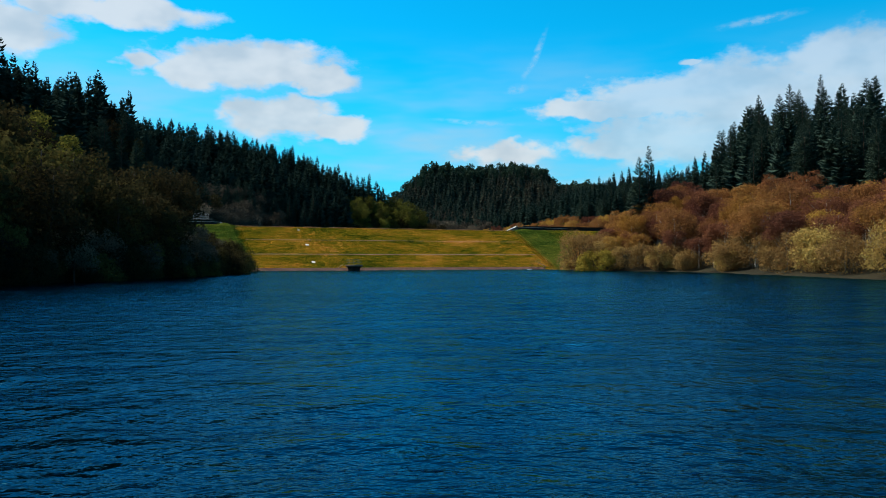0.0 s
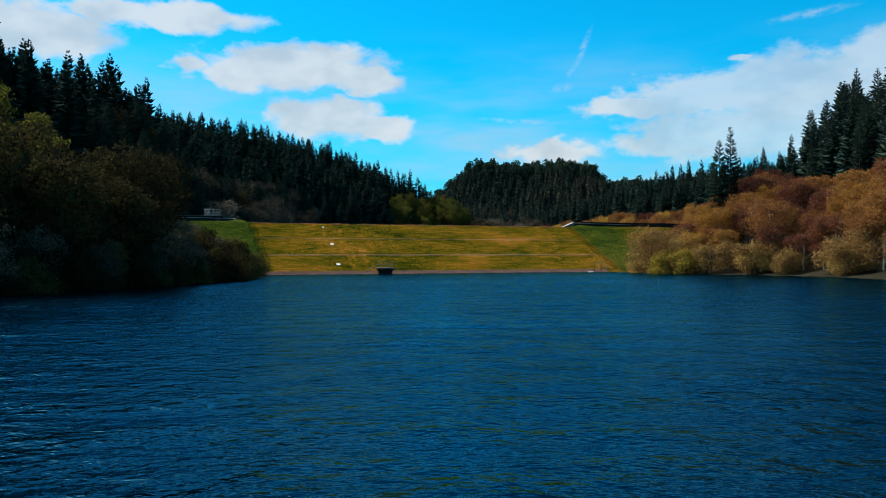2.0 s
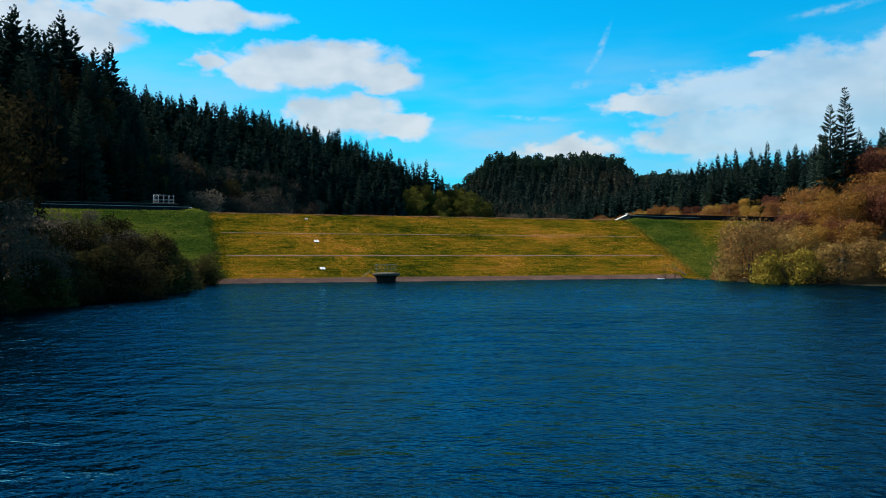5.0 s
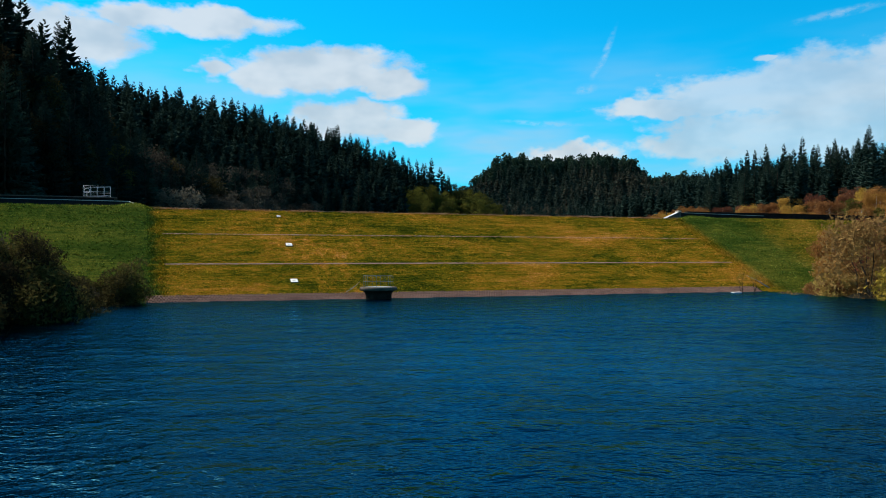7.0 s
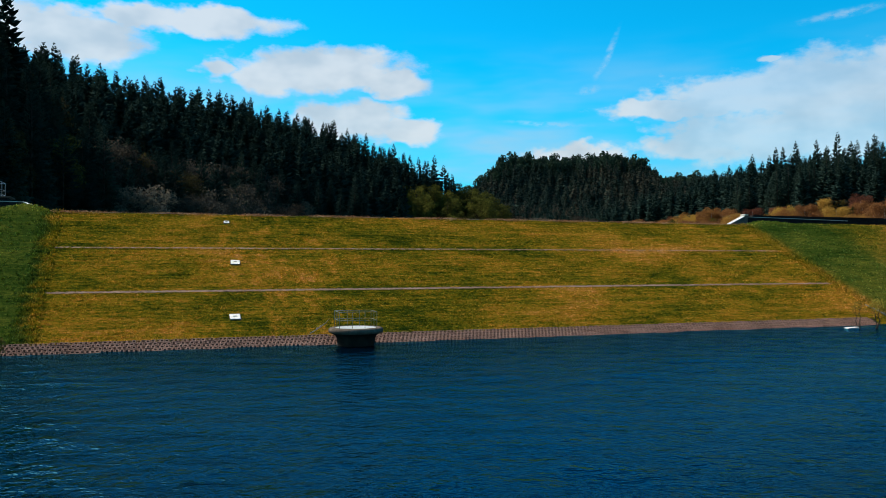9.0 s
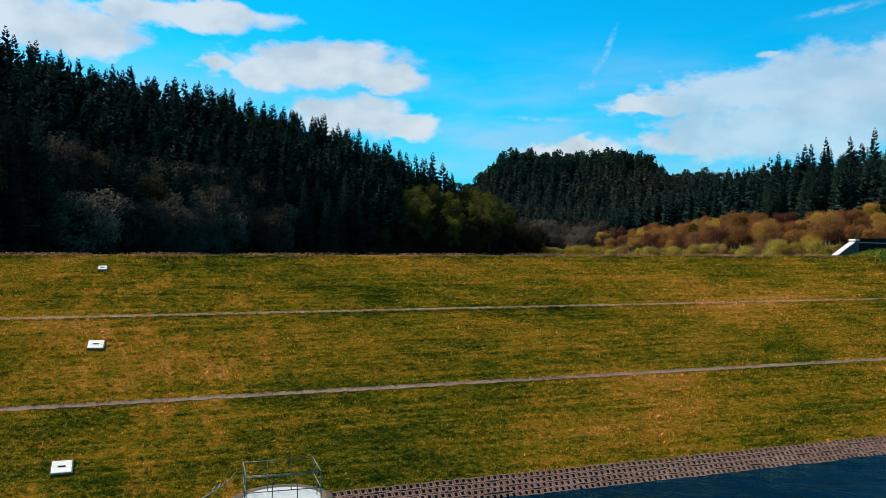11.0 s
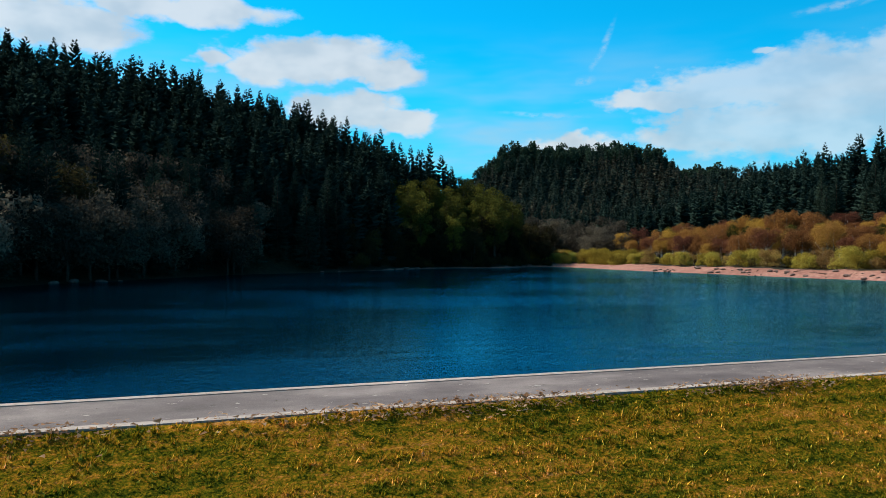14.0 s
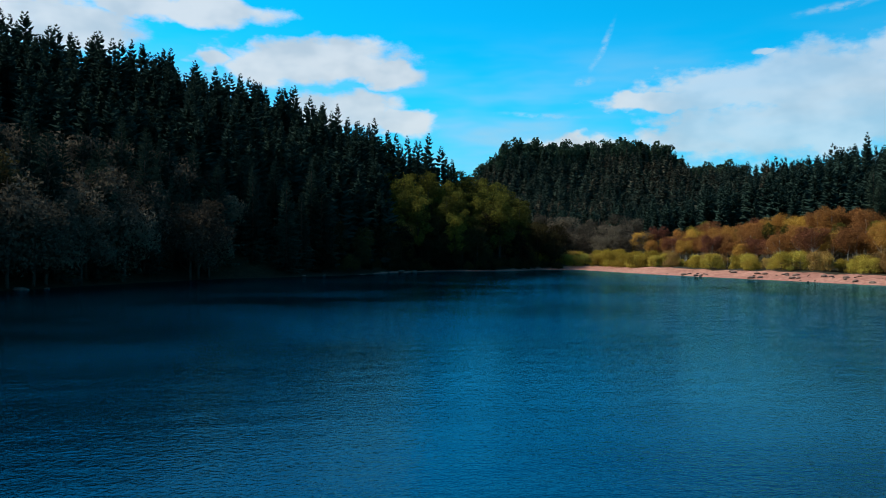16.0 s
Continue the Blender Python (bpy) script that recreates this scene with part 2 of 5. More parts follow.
def grass_colours(g, v):
    """Mown bank: olive, straw and fresh green, drawn out along the contour; greener past both ends of the spillway."""
    big = g.noise(g.scaled(v, (0.5, 1.0, 1.0)), 0.16, 4.0, 0.6)
    mid = g.noise(g.scaled(v, (0.55, 1.3, 1.0)), 0.9, 4.0, 0.6)
    tuft = g.noise(g.scaled(v, (0.7, 1.4, 1.0)), 4.5, 4.0, 0.7)
    streak = g.noise(g.scaled(v, (0.16, 2.6, 1.0)), 1.7, 3.0, 0.65)
    blade = g.noise(v, 19.0, 3.0, 0.75)
    tuft = g.math("ADD", tuft, g.math("MULTIPLY", g.math("SUBTRACT", blade, 0.5), 1.15))
    f = g.math("ADD", g.math("MULTIPLY", big, 0.38), g.math("ADD", g.math("MULTIPLY", mid, 0.20), g.math("ADD", g.math("MULTIPLY", streak, 0.22), g.math("MULTIPLY", tuft, 0.38))))
    along = g.add("ShaderNodeSeparateXYZ")
    g.wire(v, along.inputs[0])
    # scuffed strips where the mower runs up and down beside the covers
    worn = g.math("MULTIPLY", g.step(along.outputs[0], -60.0, -57.0), g.step(along.outputs[0], -45.0, -50.0))
    worn = g.math("MULTIPLY", worn, g.step(g.noise(g.scaled(v, (1.1, 0.16, 1.0)), 0.9, 3.0, 0.6), 0.52, 0.62))
    f = g.math("ADD", f, g.math("MULTIPLY", worn, 0.055))
    dry = g.ramp(f, [(0.47, (0.016, 0.034, 0.003)), (0.55, (0.105, 0.105, 0.005)), (0.61, (0.28, 0.165, 0.008)),
                     (0.68, (0.46, 0.19, 0.018)), (0.78, (0.68, 0.36, 0.10))])
    green = g.ramp(f, [(0.46, (0.012, 0.034, 0.004)), (0.58, (0.045, 0.080, 0.008)), (0.72, (0.16, 0.155, 0.016))])
    sep = g.add("ShaderNodeSeparateXYZ")
    g.wire(v, sep.inputs[0])
    wob = g.math("MULTIPLY", g.math("SUBTRACT", mid, 0.5), 3.0)
    s = g.math("ADD", sep.outputs[0], wob)
    wing = g.math("MAXIMUM", g.step(s, -0.8, 2.6), g.step(s, -69.6, -71.0))
    # the right-hand wing yellows again further from the spillway
    wing = g.math("MULTIPLY", wing, g.step(s, 9.0, 16.0, 1.0, 0.45))
    return g.mix(wing, dry, green), mid


def dam_grass(g, b):
    col, mid = grass_colours(g, coords(g))
    # turf colour multiplied down: the shade between the blades is painted in
    g.wire(g.mix(1.0, col, (0.62, 0.60, 0.80), "MULTIPLY"), b.inputs["Base Color"])
    relief(g, b, g.noise(coords(g), 9.0, 4.0, 0.7), 1.0, 0.10)


def dam_blades(g, b):
    col, mid = grass_colours(g, coords(g))
    rnd = g.add("ShaderNodeNewGeometry").outputs["Random Per Island"]
    g.wire(g.mix(1.0, col, g.ramp(rnd, [(0.0, (0.16, 0.32, 0.4)), (0.45, (0.92, 1.02, 1.1)), (0.78, (2.1, 2.1, 3.6)), (1.0, (4.9, 4.6, 12.0))]), "MULTIPLY"), b.inputs["Base Color"])
    thin(g, b, col, 0.4)


M_GRASS = material("bank_turf", dam_grass, 1.0, 0.0)
M_BLADES = material("grass_blades", dam_blades, 1.0, 0.0)


def ground_skin(g, b):
    """Forest floor, with bare pink sand on the drawn-down shore of the upper lake."""
    v = coords(g)
    n, c = g.noise(v, 1.3, 6.0, 0.65), g.noise(v, 0.06, 3.0)
    f = g.math("ADD", g.math("MULTIPLY", n, 0.6), g.math("MULTIPLY", c, 0.4))
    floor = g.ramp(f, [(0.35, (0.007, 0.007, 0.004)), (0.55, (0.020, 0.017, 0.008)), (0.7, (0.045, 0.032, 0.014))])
    sand = g.ramp(f, [(0.34, (0.12, 0.050, 0.036)), (0.5, (0.22, 0.100, 0.072)), (0.66, (0.38, 0.21, 0.158))])
    at = g.add("ShaderNodeAttribute", attribute_name="bare")
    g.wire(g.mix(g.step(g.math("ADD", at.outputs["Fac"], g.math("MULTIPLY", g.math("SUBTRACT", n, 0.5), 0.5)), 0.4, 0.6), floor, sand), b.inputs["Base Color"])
    relief(g, b, n, 0.6, 0.15)


M_GROUND = material("forest_floor", ground_skin, 0.95, 0.1)


def lake_water(name, layers, calm, tint, deep, index):
    """Dark water under a clear gloss. layers: size in waves per metre and height in metres of each train of ripples; the swell is in
    the mesh. calm: how much of the ripple is left where the gusts don't reach."""
    m = bpy.data.materials.new(name)
    m.use_nodes = True
    g = Nodes(m.node_tree)
    v = coords(g)
    gust = g.noise(g.scaled(v, (0.6, 1.0, 1)), 0.035, 3.0, 0.55)
    gust = g.step(gust, 0.36, 0.62, calm, 1.0)
    total = None
    for i, (size, height) in enumerate(layers):
        turned = g.add("ShaderNodeMapping")
        g.wire(v, turned.inputs["Vector"])
        turned.inputs["Rotation"].default_value = (0, 0, radians((8, -11, 19, -6)[i]))
        turned.inputs["Scale"].default_value = (1.05, 1.25, 1)
        n = g.noise(turned.outputs[0], size, 2.0, 0.5)
        # crests sharper than troughs
        n = g.math("POWER", n, 1.0 + 0.6 * (i < 2))
        n = g.math("MULTIPLY", n, height)
        total = n if total is None else g.math("ADD", total, n)
    bump = g.add("ShaderNodeBump")
    bump.inputs["Strength"].default_value, bump.inputs["Distance"].default_value = 1.0, 1.0
    g.wire(g.math("MULTIPLY", total, gust), bump.inputs["Height"])
    body = g.add("ShaderNodeBsdfDiffuse")
    g.wire(g.ramp(g.noise(v, 0.05, 3.0), [(0.3, (0.0, deep * 0.3, deep * 0.8)), (0.7, (0.0, deep * 0.55, deep * 1.3))]), body.inputs["Color"])
    gloss = g.add("ShaderNodeBsdfGlossy")
    gloss.inputs["Color"].default_value, gloss.inputs["Roughness"].default_value = tint, 0.06
    edge = g.add("ShaderNodeFresnel")
    edge.inputs["IOR"].default_value = index
    for n in (gloss, edge):
        g.wire(bump.outputs[0], n.inputs["Normal"])
    mix, out = g.add("ShaderNodeMixShader"), g.add("ShaderNodeOutputMaterial")
    g.wire(edge.outputs[0], mix.inputs[0])
    g.wire(body.outputs[0], mix.inputs[1])
    g.wire(gloss.outputs[0], mix.inputs[2])
    g.wire(mix.outputs[0], out.inputs[0])
    return m


M_LOWER_WATER = lake_water("lower_lake_water", ((0.6, 0.17), (1.7, 0.11), (4.5, 0.052), (12.0, 0.012)), 0.65, (0.15, 0.61, 0.81, 1), 0.006, 1.335)
M_UPPER_WATER = lake_water("upper_lake_water", ((1.2, 0.03), (3.4, 0.034), (8.0, 0.020), (18.0, 0.006)), 0.4, (0.17, 0.76, 0.95, 1), 0.006, 1.5)

# ---- mesh helpers ----


def mesh(name, verts, tris, mats, smooth=False, which=None):
    me = bpy.data.meshes.new(name)
    verts, tris = np.asarray(verts, np.float32), np.asarray(tris, np.int32)
    me.vertices.add(len(verts))
    me.vertices.foreach_set("co", verts.ravel())
    k = tris.shape[1]
    me.loops.add(tris.size)
    me.loops.foreach_set("vertex_index", tris.ravel())
    me.polygons.add(len(tris))
    me.polygons.foreach_set("loop_start", np.arange(0, tris.size, k, dtype=np.int32))
    me.polygons.foreach_set("use_smooth", np.full(len(tris), bool(smooth)))
    for m in mats if isinstance(mats, (list, tuple)) else [mats]:
        me.materials.append(m)
    if which is not None:
        me.polygons.foreach_set("material_index", np.asarray(which, np.int32))
    me.update(calc_edges=True)
    return me


def part(name, data, parent, label=""):
    ob = new(name, data)
    ob.parent = parent
    return tagged(ob, label) if label else ob


def bm_mesh(name, bm, mat, smooth=False):
    bmesh.ops.recalc_face_normals(bm, faces=bm.faces)
    me = bpy.data.meshes.new(name)
    bm.to_mesh(me)
    bm.free()
    me.materials.append(mat)
    if smooth:
        me.polygons.foreach_set("use_smooth", np.ones(len(me.polygons), bool))
    return me


def box(bm, lo, hi, bevel=0.0):
    r = bmesh.ops.create_cube(bm, size=1.0)
    for v in r["verts"]:
        for i in range(3):
            v.co[i] = lo[i] if v.co[i] < 0 else hi[i]
    if bevel:
        es = {e for v in r["verts"] for e in v.link_edges}
        bmesh.ops.bevel(bm, geom=list(es), offset=bevel, segments=2, affect="EDGES")


def tube(points, radii, sides=6):
    """Vertices and triangles of a tapering tube along points."""
    P, R = np.asarray(points, float), np.asarray(radii, float)
    T = np.gradient(P, axis=0)
    T /= np.linalg.norm(T, axis=1, keepdims=True) + 1e-9
    ref = np.where(np.abs(T[:, 2:3]) > 0.9, [[1.0, 0, 0]], [[0, 0, 1.0]])
    U = np.cross(T, ref)
    U /= np.linalg.norm(U, axis=1, keepdims=True)
    W = np.cross(T, U)
    a = np.arange(sides) * 2 * np.pi / sides
    V = (P[:, None] + R[:, None, None] * (np.cos(a)[None, :, None] * U[:, None] + np.sin(a)[None, :, None] * W[:, None])).reshape(-1, 3)
    F = []
    for i in range(len(P) - 1):
        for j in range(sides):
            k, l = i * sides + j, i * sides + (j + 1) % sides
            F += [(k, l, l + sides), (k, l + sides, k + sides)]
    for j in range(1, sides - 1):
        e = (len(P) - 1) * sides
        F += [(0, j + 1, j), (e, e + j, e + j + 1)]
    return V, np.array(F)


def joined(pieces):
    V, F, n = [], [], 0
    for v, f in pieces:
        V.append(v)
        F.append(np.asarray(f) + n)
        n += len(v)
    return np.concatenate(V), np.concatenate(F)


# ---- plan: the dam's frame, the shores, the lie of the land ----
DAM_AT, DAM_TURN = (12.9, 215.7), 26.5
DC, DS = math.cos(radians(DAM_TURN)), math.sin(radians(DAM_TURN))
DAM = pose(DAM_AT[0], DAM_AT[1], 0, 0, 0, DAM_TURN)    # x along the crest, y upstream
UPPER, LOWER = 7.77, 0.2                                # levels of the two lakes
CREST, ROAD_NEAR, ROAD_FAR, FALL = 9.9, -4.3, -1.3, 0.4876

LOWER_SHORE = [(-66, -260), (-54, -60), (-49, 0), (-44, 40), (-40.5, 72), (-39, 85), (-37, 100), (-34.5, 115), (-35, 128),
               (-37.5, 146), (-40, 158), (-52, 176), (10, 207), (17.0, 189.5), (22.5, 177), (33, 165), (41, 156), (46, 144), (48.5, 122),
               (51, 97), (55, 60), (58, 0), (63, -80), (74, -260)]
UPPER_SHORE = [(-66, 178), (-70, 200), (-78, 235), (-86, 268), (-90, 296), (-87, 308), (-83, 333), (-77, 359), (-62, 380),
               (-52, 410), (-42, 432), (-22, 440), (-13, 463), (-3, 462), (4, 440), (12, 413), (21, 392), (30, 372), (38.5, 351),
               (48, 333), (54, 300), (52, 262), (40, 228), (30, 214), (-20, 190)]


def outside(poly, x, y):
    """Signed distance to a closed line, positive outside."""
    P = np.array(poly, float)
    Q = np.roll(P, -1, axis=0)
    best, inside = np.full(x.shape, 1e9), np.zeros(x.shape, bool)
    for (ax, ay), (bx, by) in zip(P, Q):
        ex, ey = bx - ax, by - ay
        t = np.clip(((x - ax) * ex + (y - ay) * ey) / (ex * ex + ey * ey), 0, 1)
        best = np.minimum(best, np.hypot(x - ax - t * ex, y - ay - t * ey))
        with np.errstate(divide="ignore", invalid="ignore"):
            inside ^= ((ay > y) != (by > y)) & (x < ex * (y - ay) / (by - ay + 1e-12) + ax)
    return np.where(inside, -best, best)


def ease(v, lo, hi):
    t = np.clip((v - lo) / (hi - lo), 0, 1)
    return t * t * (3 - 2 * t)


def dam_local(x, y):
    dx, dy = x - DAM_AT[0], y - DAM_AT[1]
    return dx * DC + dy * DS, -dx * DS + dy * DC


def rough_ground(x, y):
    k = np.sin(x * 0.11 + 1.3) * np.cos(y * 0.09) + 0.6 * np.sin(x * 0.23 + y * 0.17) + 0.4 * np.sin(x * 0.41 - y * 0.37)
    return k


def ground_height(x, y):
    """Height of the land, the two distances from the shores, and how far it belongs to the upper valley."""
    x, y = np.asarray(x, float), np.asarray(y, float)
    dl, du = outside(LOWER_SHORE, x, y), outside(UPPER_SHORE, x, y)
    s, u = dam_local(x, y)
    left = ease(-x, -8, 30)
    up = ease(u, -22, 4)
    n = rough_ground(x, y)
    # lower valley
    out = np.maximum(dl, 0)
    lowl = 0.5 * (1 - np.exp(-out / 1.2)) + 0.24 * np.maximum(out - 3, 0) + 0.3 * np.maximum(out - 45, 0)
    lowr = 0.45 * (1 - np.exp(-out / 1.2)) + 0.20 * np.clip(out - 3, 0, 22) + 0.42 * np.maximum(out - 25, 0)
    low = left * np.where(lowl > 26, 26 + 14 * np.tanh((lowl - 26) * 0.5 / 14), lowl) + (1 - left) * np.minimum(lowr, 24 + 0.2 * lowr)
    low = np.where(dl < 0, -0.15 - 0.3 * np.minimum(-dl, 12), low)
    # upper valley
    out = np.maximum(du, 0)
    upl = 0.10 * np.minimum(out, 4) + 0.62 * np.maximum(out - 4, 0)
    upl = np.where(upl > 34, 34 + 10 * np.tanh((upl - 34) * 0.45 / 10), upl) * (1 - 0.62 * ease(y, 458, 556))
    upr = 0.125 * np.minimum(out, 13) + 0.03 * np.clip(out - 13, 0, 14) + 0.33 * np.maximum(out - 27, 0)
    upr = np.where(upr > 22, 22 + 0.25 * (upr - 22), upr)
    leftu = ease(-x - 0.0, 2, 34)
    upl = upl + 13 * np.exp(-((y - 245) / 30) ** 2) * ease(out, 5, 18) * (1 - ease(out, 20, 46))
    high = leftu * upl + (1 - leftu) * upr
    head = ease(y, 455, 520) * ease(-np.abs(x + 5), -110, -35)
    valley = 0.11 * np.minimum(out, 13) + 0.055 * np.maximum(out - 13, 0)
    high = high * (1 - head) + np.minimum(valley, high) * head
    high = np.where(du < 0, -0.12 - 0.22 * np.minimum(-du, 14), high) + UPPER
    # far hill and the moor beyond it
    far = 66 * np.exp(-((np.maximum(np.abs(x - 26) - 52, 0)) / 48) ** 2 - (np.maximum(905 - y, 0) / 200) ** 2) * ease(-y, -1500, -1000)
    moor = 105 * np.exp(-((x - 420) / 300) ** 2 - ((y - 1500) / 330) ** 2)
    high = np.maximum(high, UPPER + 6 + far + moor) * ease(y, 520, 640) + high * (1 - ease(y, 520, 640))
    h = low * (1 - up) + high * up
    h = h + n * 0.35 * np.clip(np.minimum(dl, du) / 15, 0, 1)
    # under the dam's own body
    prof = np.minimum(CREST, CREST + FALL * (u - ROAD_NEAR)) - 0.8
    body = ease(s, -92, -84) * ease(-s, -38, -30) * ease(u, -40, -34) * ease(-u, -4, 1)
    body = body * (1 - ease(s, 4, 14) * ease(-u, 24, 29))
    h = h * (1 - body) + np.minimum(h, prof) * body
    return h, dl, du, up


def build_ground():
    xs = np.concatenate([[-4200, -2500, -1400, -800, -500, -360], np.arange(-280, -120, 8), np.arange(-120, 120, 3.0), np.arange(120, 300, 8),
                         [360, 500, 800, 1400, 2500, 4200]])
    ys = np.concatenate([[-4200, -2500, -1400, -800, -450, -300], np.arange(-240, -20, 12), np.arange(-20, 500, 3.0), np.arange(500, 1100, 9),
                         [1180, 1300, 1500, 1800, 2400, 3200, 4600]])
    X, Y = np.meshgrid(xs, ys)
    Z, dl, du, up = ground_height(X, Y)
    nx, ny = len(xs), len(ys)
    idx = np.arange(nx * ny).reshape(ny, nx)
    quads = np.stack([idx[:-1, :-1], idx[:-1, 1:], idx[1:, 1:], idx[1:, :-1]], -1).reshape(-1, 4)
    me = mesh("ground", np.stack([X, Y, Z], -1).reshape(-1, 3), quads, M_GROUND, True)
    right = ease(X, -30, 10)
    width = 0.6 + 1.2 * ease(Y, 330, 360) + 2.6 * ease(Y, 385, 420) * (1 - right) + 11.0 * right
    bare = np.where(up > 0.5, ease(-du, -width, -width + 3.5), 0.3 * right * ease(-dl, -0.8, -0.3)) * (Y < 520)
    me.attributes.new("bare", "FLOAT", "POINT").data.foreach_set("value", bare.astype(np.float32).ravel())
    return tagged(new("ground", me), "wooded valley floor and hillsides with bare pink sand shore", "ground", kind="structure")


build_ground()


def at_dam(s, u):
    return DAM_AT[0] + s * DC - u * DS, DAM_AT[1] + s * DS + u * DC


def waves(x, y, bands, seed, wind, spread=0.7):
    """Swell: many small trains running roughly one way, gathered in gusts. bands: slope, shortest and longest wave."""
    r = np.random.default_rng(seed)
    gust = 0.78 + 0.22 * np.sin(x * 0.043 + 1.7 * np.sin(y * 0.021)) * np.cos(y * 0.037 + 0.8) + 0.14 * np.sin(x * 0.21 + 2.0 * np.sin(y * 0.13))
    z, n = np.zeros(x.shape), 34
    for steep, short, long in bands:
        for i in range(n):
            lam = short * (long / short) ** ((i + r.uniform(0, 1)) / n)
            k = 6.28318 / lam
            a = radians(wind) + r.normal(0, spread)
            z += steep * math.sqrt(2 / n) / k * np.sin(k * (x * math.cos(a) + y * math.sin(a)) + r.uniform(0, 6.28))
    return z * gust


def lake_sheet(xs, ys, local, shore, reach, z, bands, seed, mat, label):
    X, Y = np.meshgrid(xs, ys)
    WX, WY = at_dam(X, Y) if local else (X, Y)
    Z = waves(WX, WY, bands, seed, 97.0)
    d = outside(shore, WX, WY)
    idx = np.arange(X.size).reshape(X.shape)
    quads = np.stack([idx[:-1, :-1], idx[:-1, 1:], idx[1:, 1:], idx[1:, :-1]], -1).reshape(-1, 4)
    quads = quads[(d.ravel()[quads].min(axis=1) < reach)]
    used, quads = np.unique(quads, return_inverse=True)
    V = np.stack([WX, WY, Z], -1).reshape(-1, 3)[used]
    ob = new("water", mesh("water", V, quads.reshape(-1, 4), mat, True))
    ob.location.z = z
    return tagged(ob, label, "water", kind="structure")


lake_sheet(np.concatenate([[-130, -100, -75], np.arange(-60, -34, 1.0), np.arange(-34, 26, 0.6), np.arange(26, 64, 1.0), [75, 100, 130]]),
           np.concatenate([[-320, -200, -120, -60, -30, -10], np.arange(-4, 206, 0.35)]), False, LOWER_SHORE, 6.0, LOWER, ((0.05, 1.8, 4.0),), 5, M_LOWER_WATER,
           "wind-rippled dark blue water of the lower lake")
lake_sheet(np.concatenate([np.arange(-80, 118, 0.9)]), np.concatenate([np.arange(-1.42, 60, 0.4), np.arange(60, 245, 0.9)]), True, UPPER_SHORE, 7.0, UPPER, ((0.010, 1.8, 3.5),), 6, M_UPPER_WATER,
           "rippled deep blue water of the upper lake")

# ---- the dam ----


def crest_level(s):
    return CREST + 0.25 * (ease(s, 1.0, 5.2) + ease(-s, 70.6, 73.4))


def bank_height(s, u):
    top = crest_level(s)
    face = CREST + FALL * (u - ROAD_NEAR)
    z = np.minimum(top, face)
    hump = 0.55 * np.exp(-((s + 72.2) / 1.6) ** 2 - ((u + 1.8) / 2.0) ** 2) + 0.36 * np.exp(-((s - 5.0) / 2.0) ** 2 - ((u + 1.8) / 2.0) ** 2)
    z = z + hump
    middle = (s > -70.8) & (s < 1.2)
    z = np.where(middle & (u > ROAD_NEAR), np.minimum(z, CREST - 0.12), z)
    return np.where(u > np.where(middle, ROAD_FAR - 0.05, -0.6), np.where(middle, 4.0, top - 0.55 * np.maximum(u - 3.0, 0)), z)


def build_bank():
    ss = np.concatenate([np.arange(-118, -74, 1.5), np.arange(-74, -69, 0.4), np.arange(-69, -0.5, 1.0), np.arange(-0.5, 7, 0.4), np.arange(7, 58, 1.5)])
    us = np.concatenate([np.arange(-34, -4.4, 0.6), [-4.32, -3.9, -3.2, -2.4, -1.9, -1.37, -1.33, -0.9, -0.62, -0.58, 1.5, 3.0, 5.0, 8.0, 12.0]])
    S, U = np.meshgrid(ss, us)
    Z = bank_height(S, U) + 0.012 * np.sin(S * 1.7 + U * 2.1) + 0.012 * np.sin(S * 0.6 - U * 1.1)
    idx = np.arange(S.size).reshape(S.shape)
    quads = np.stack([idx[:-1, :-1], idx[:-1, 1:], idx[1:, 1:], idx[1:, :-1]], -1).reshape(-1, 4)
    ob = new("embankment", mesh("embankment", np.stack([S, U, Z], -1).reshape(-1, 3), quads, M_GRASS, True))
    ob.matrix_world = DAM
    return tagged(ob, "mown grass embankment dam with olive and straw turf", "embankment", kind="structure")


bank = build_bank()

# ---- trees ----


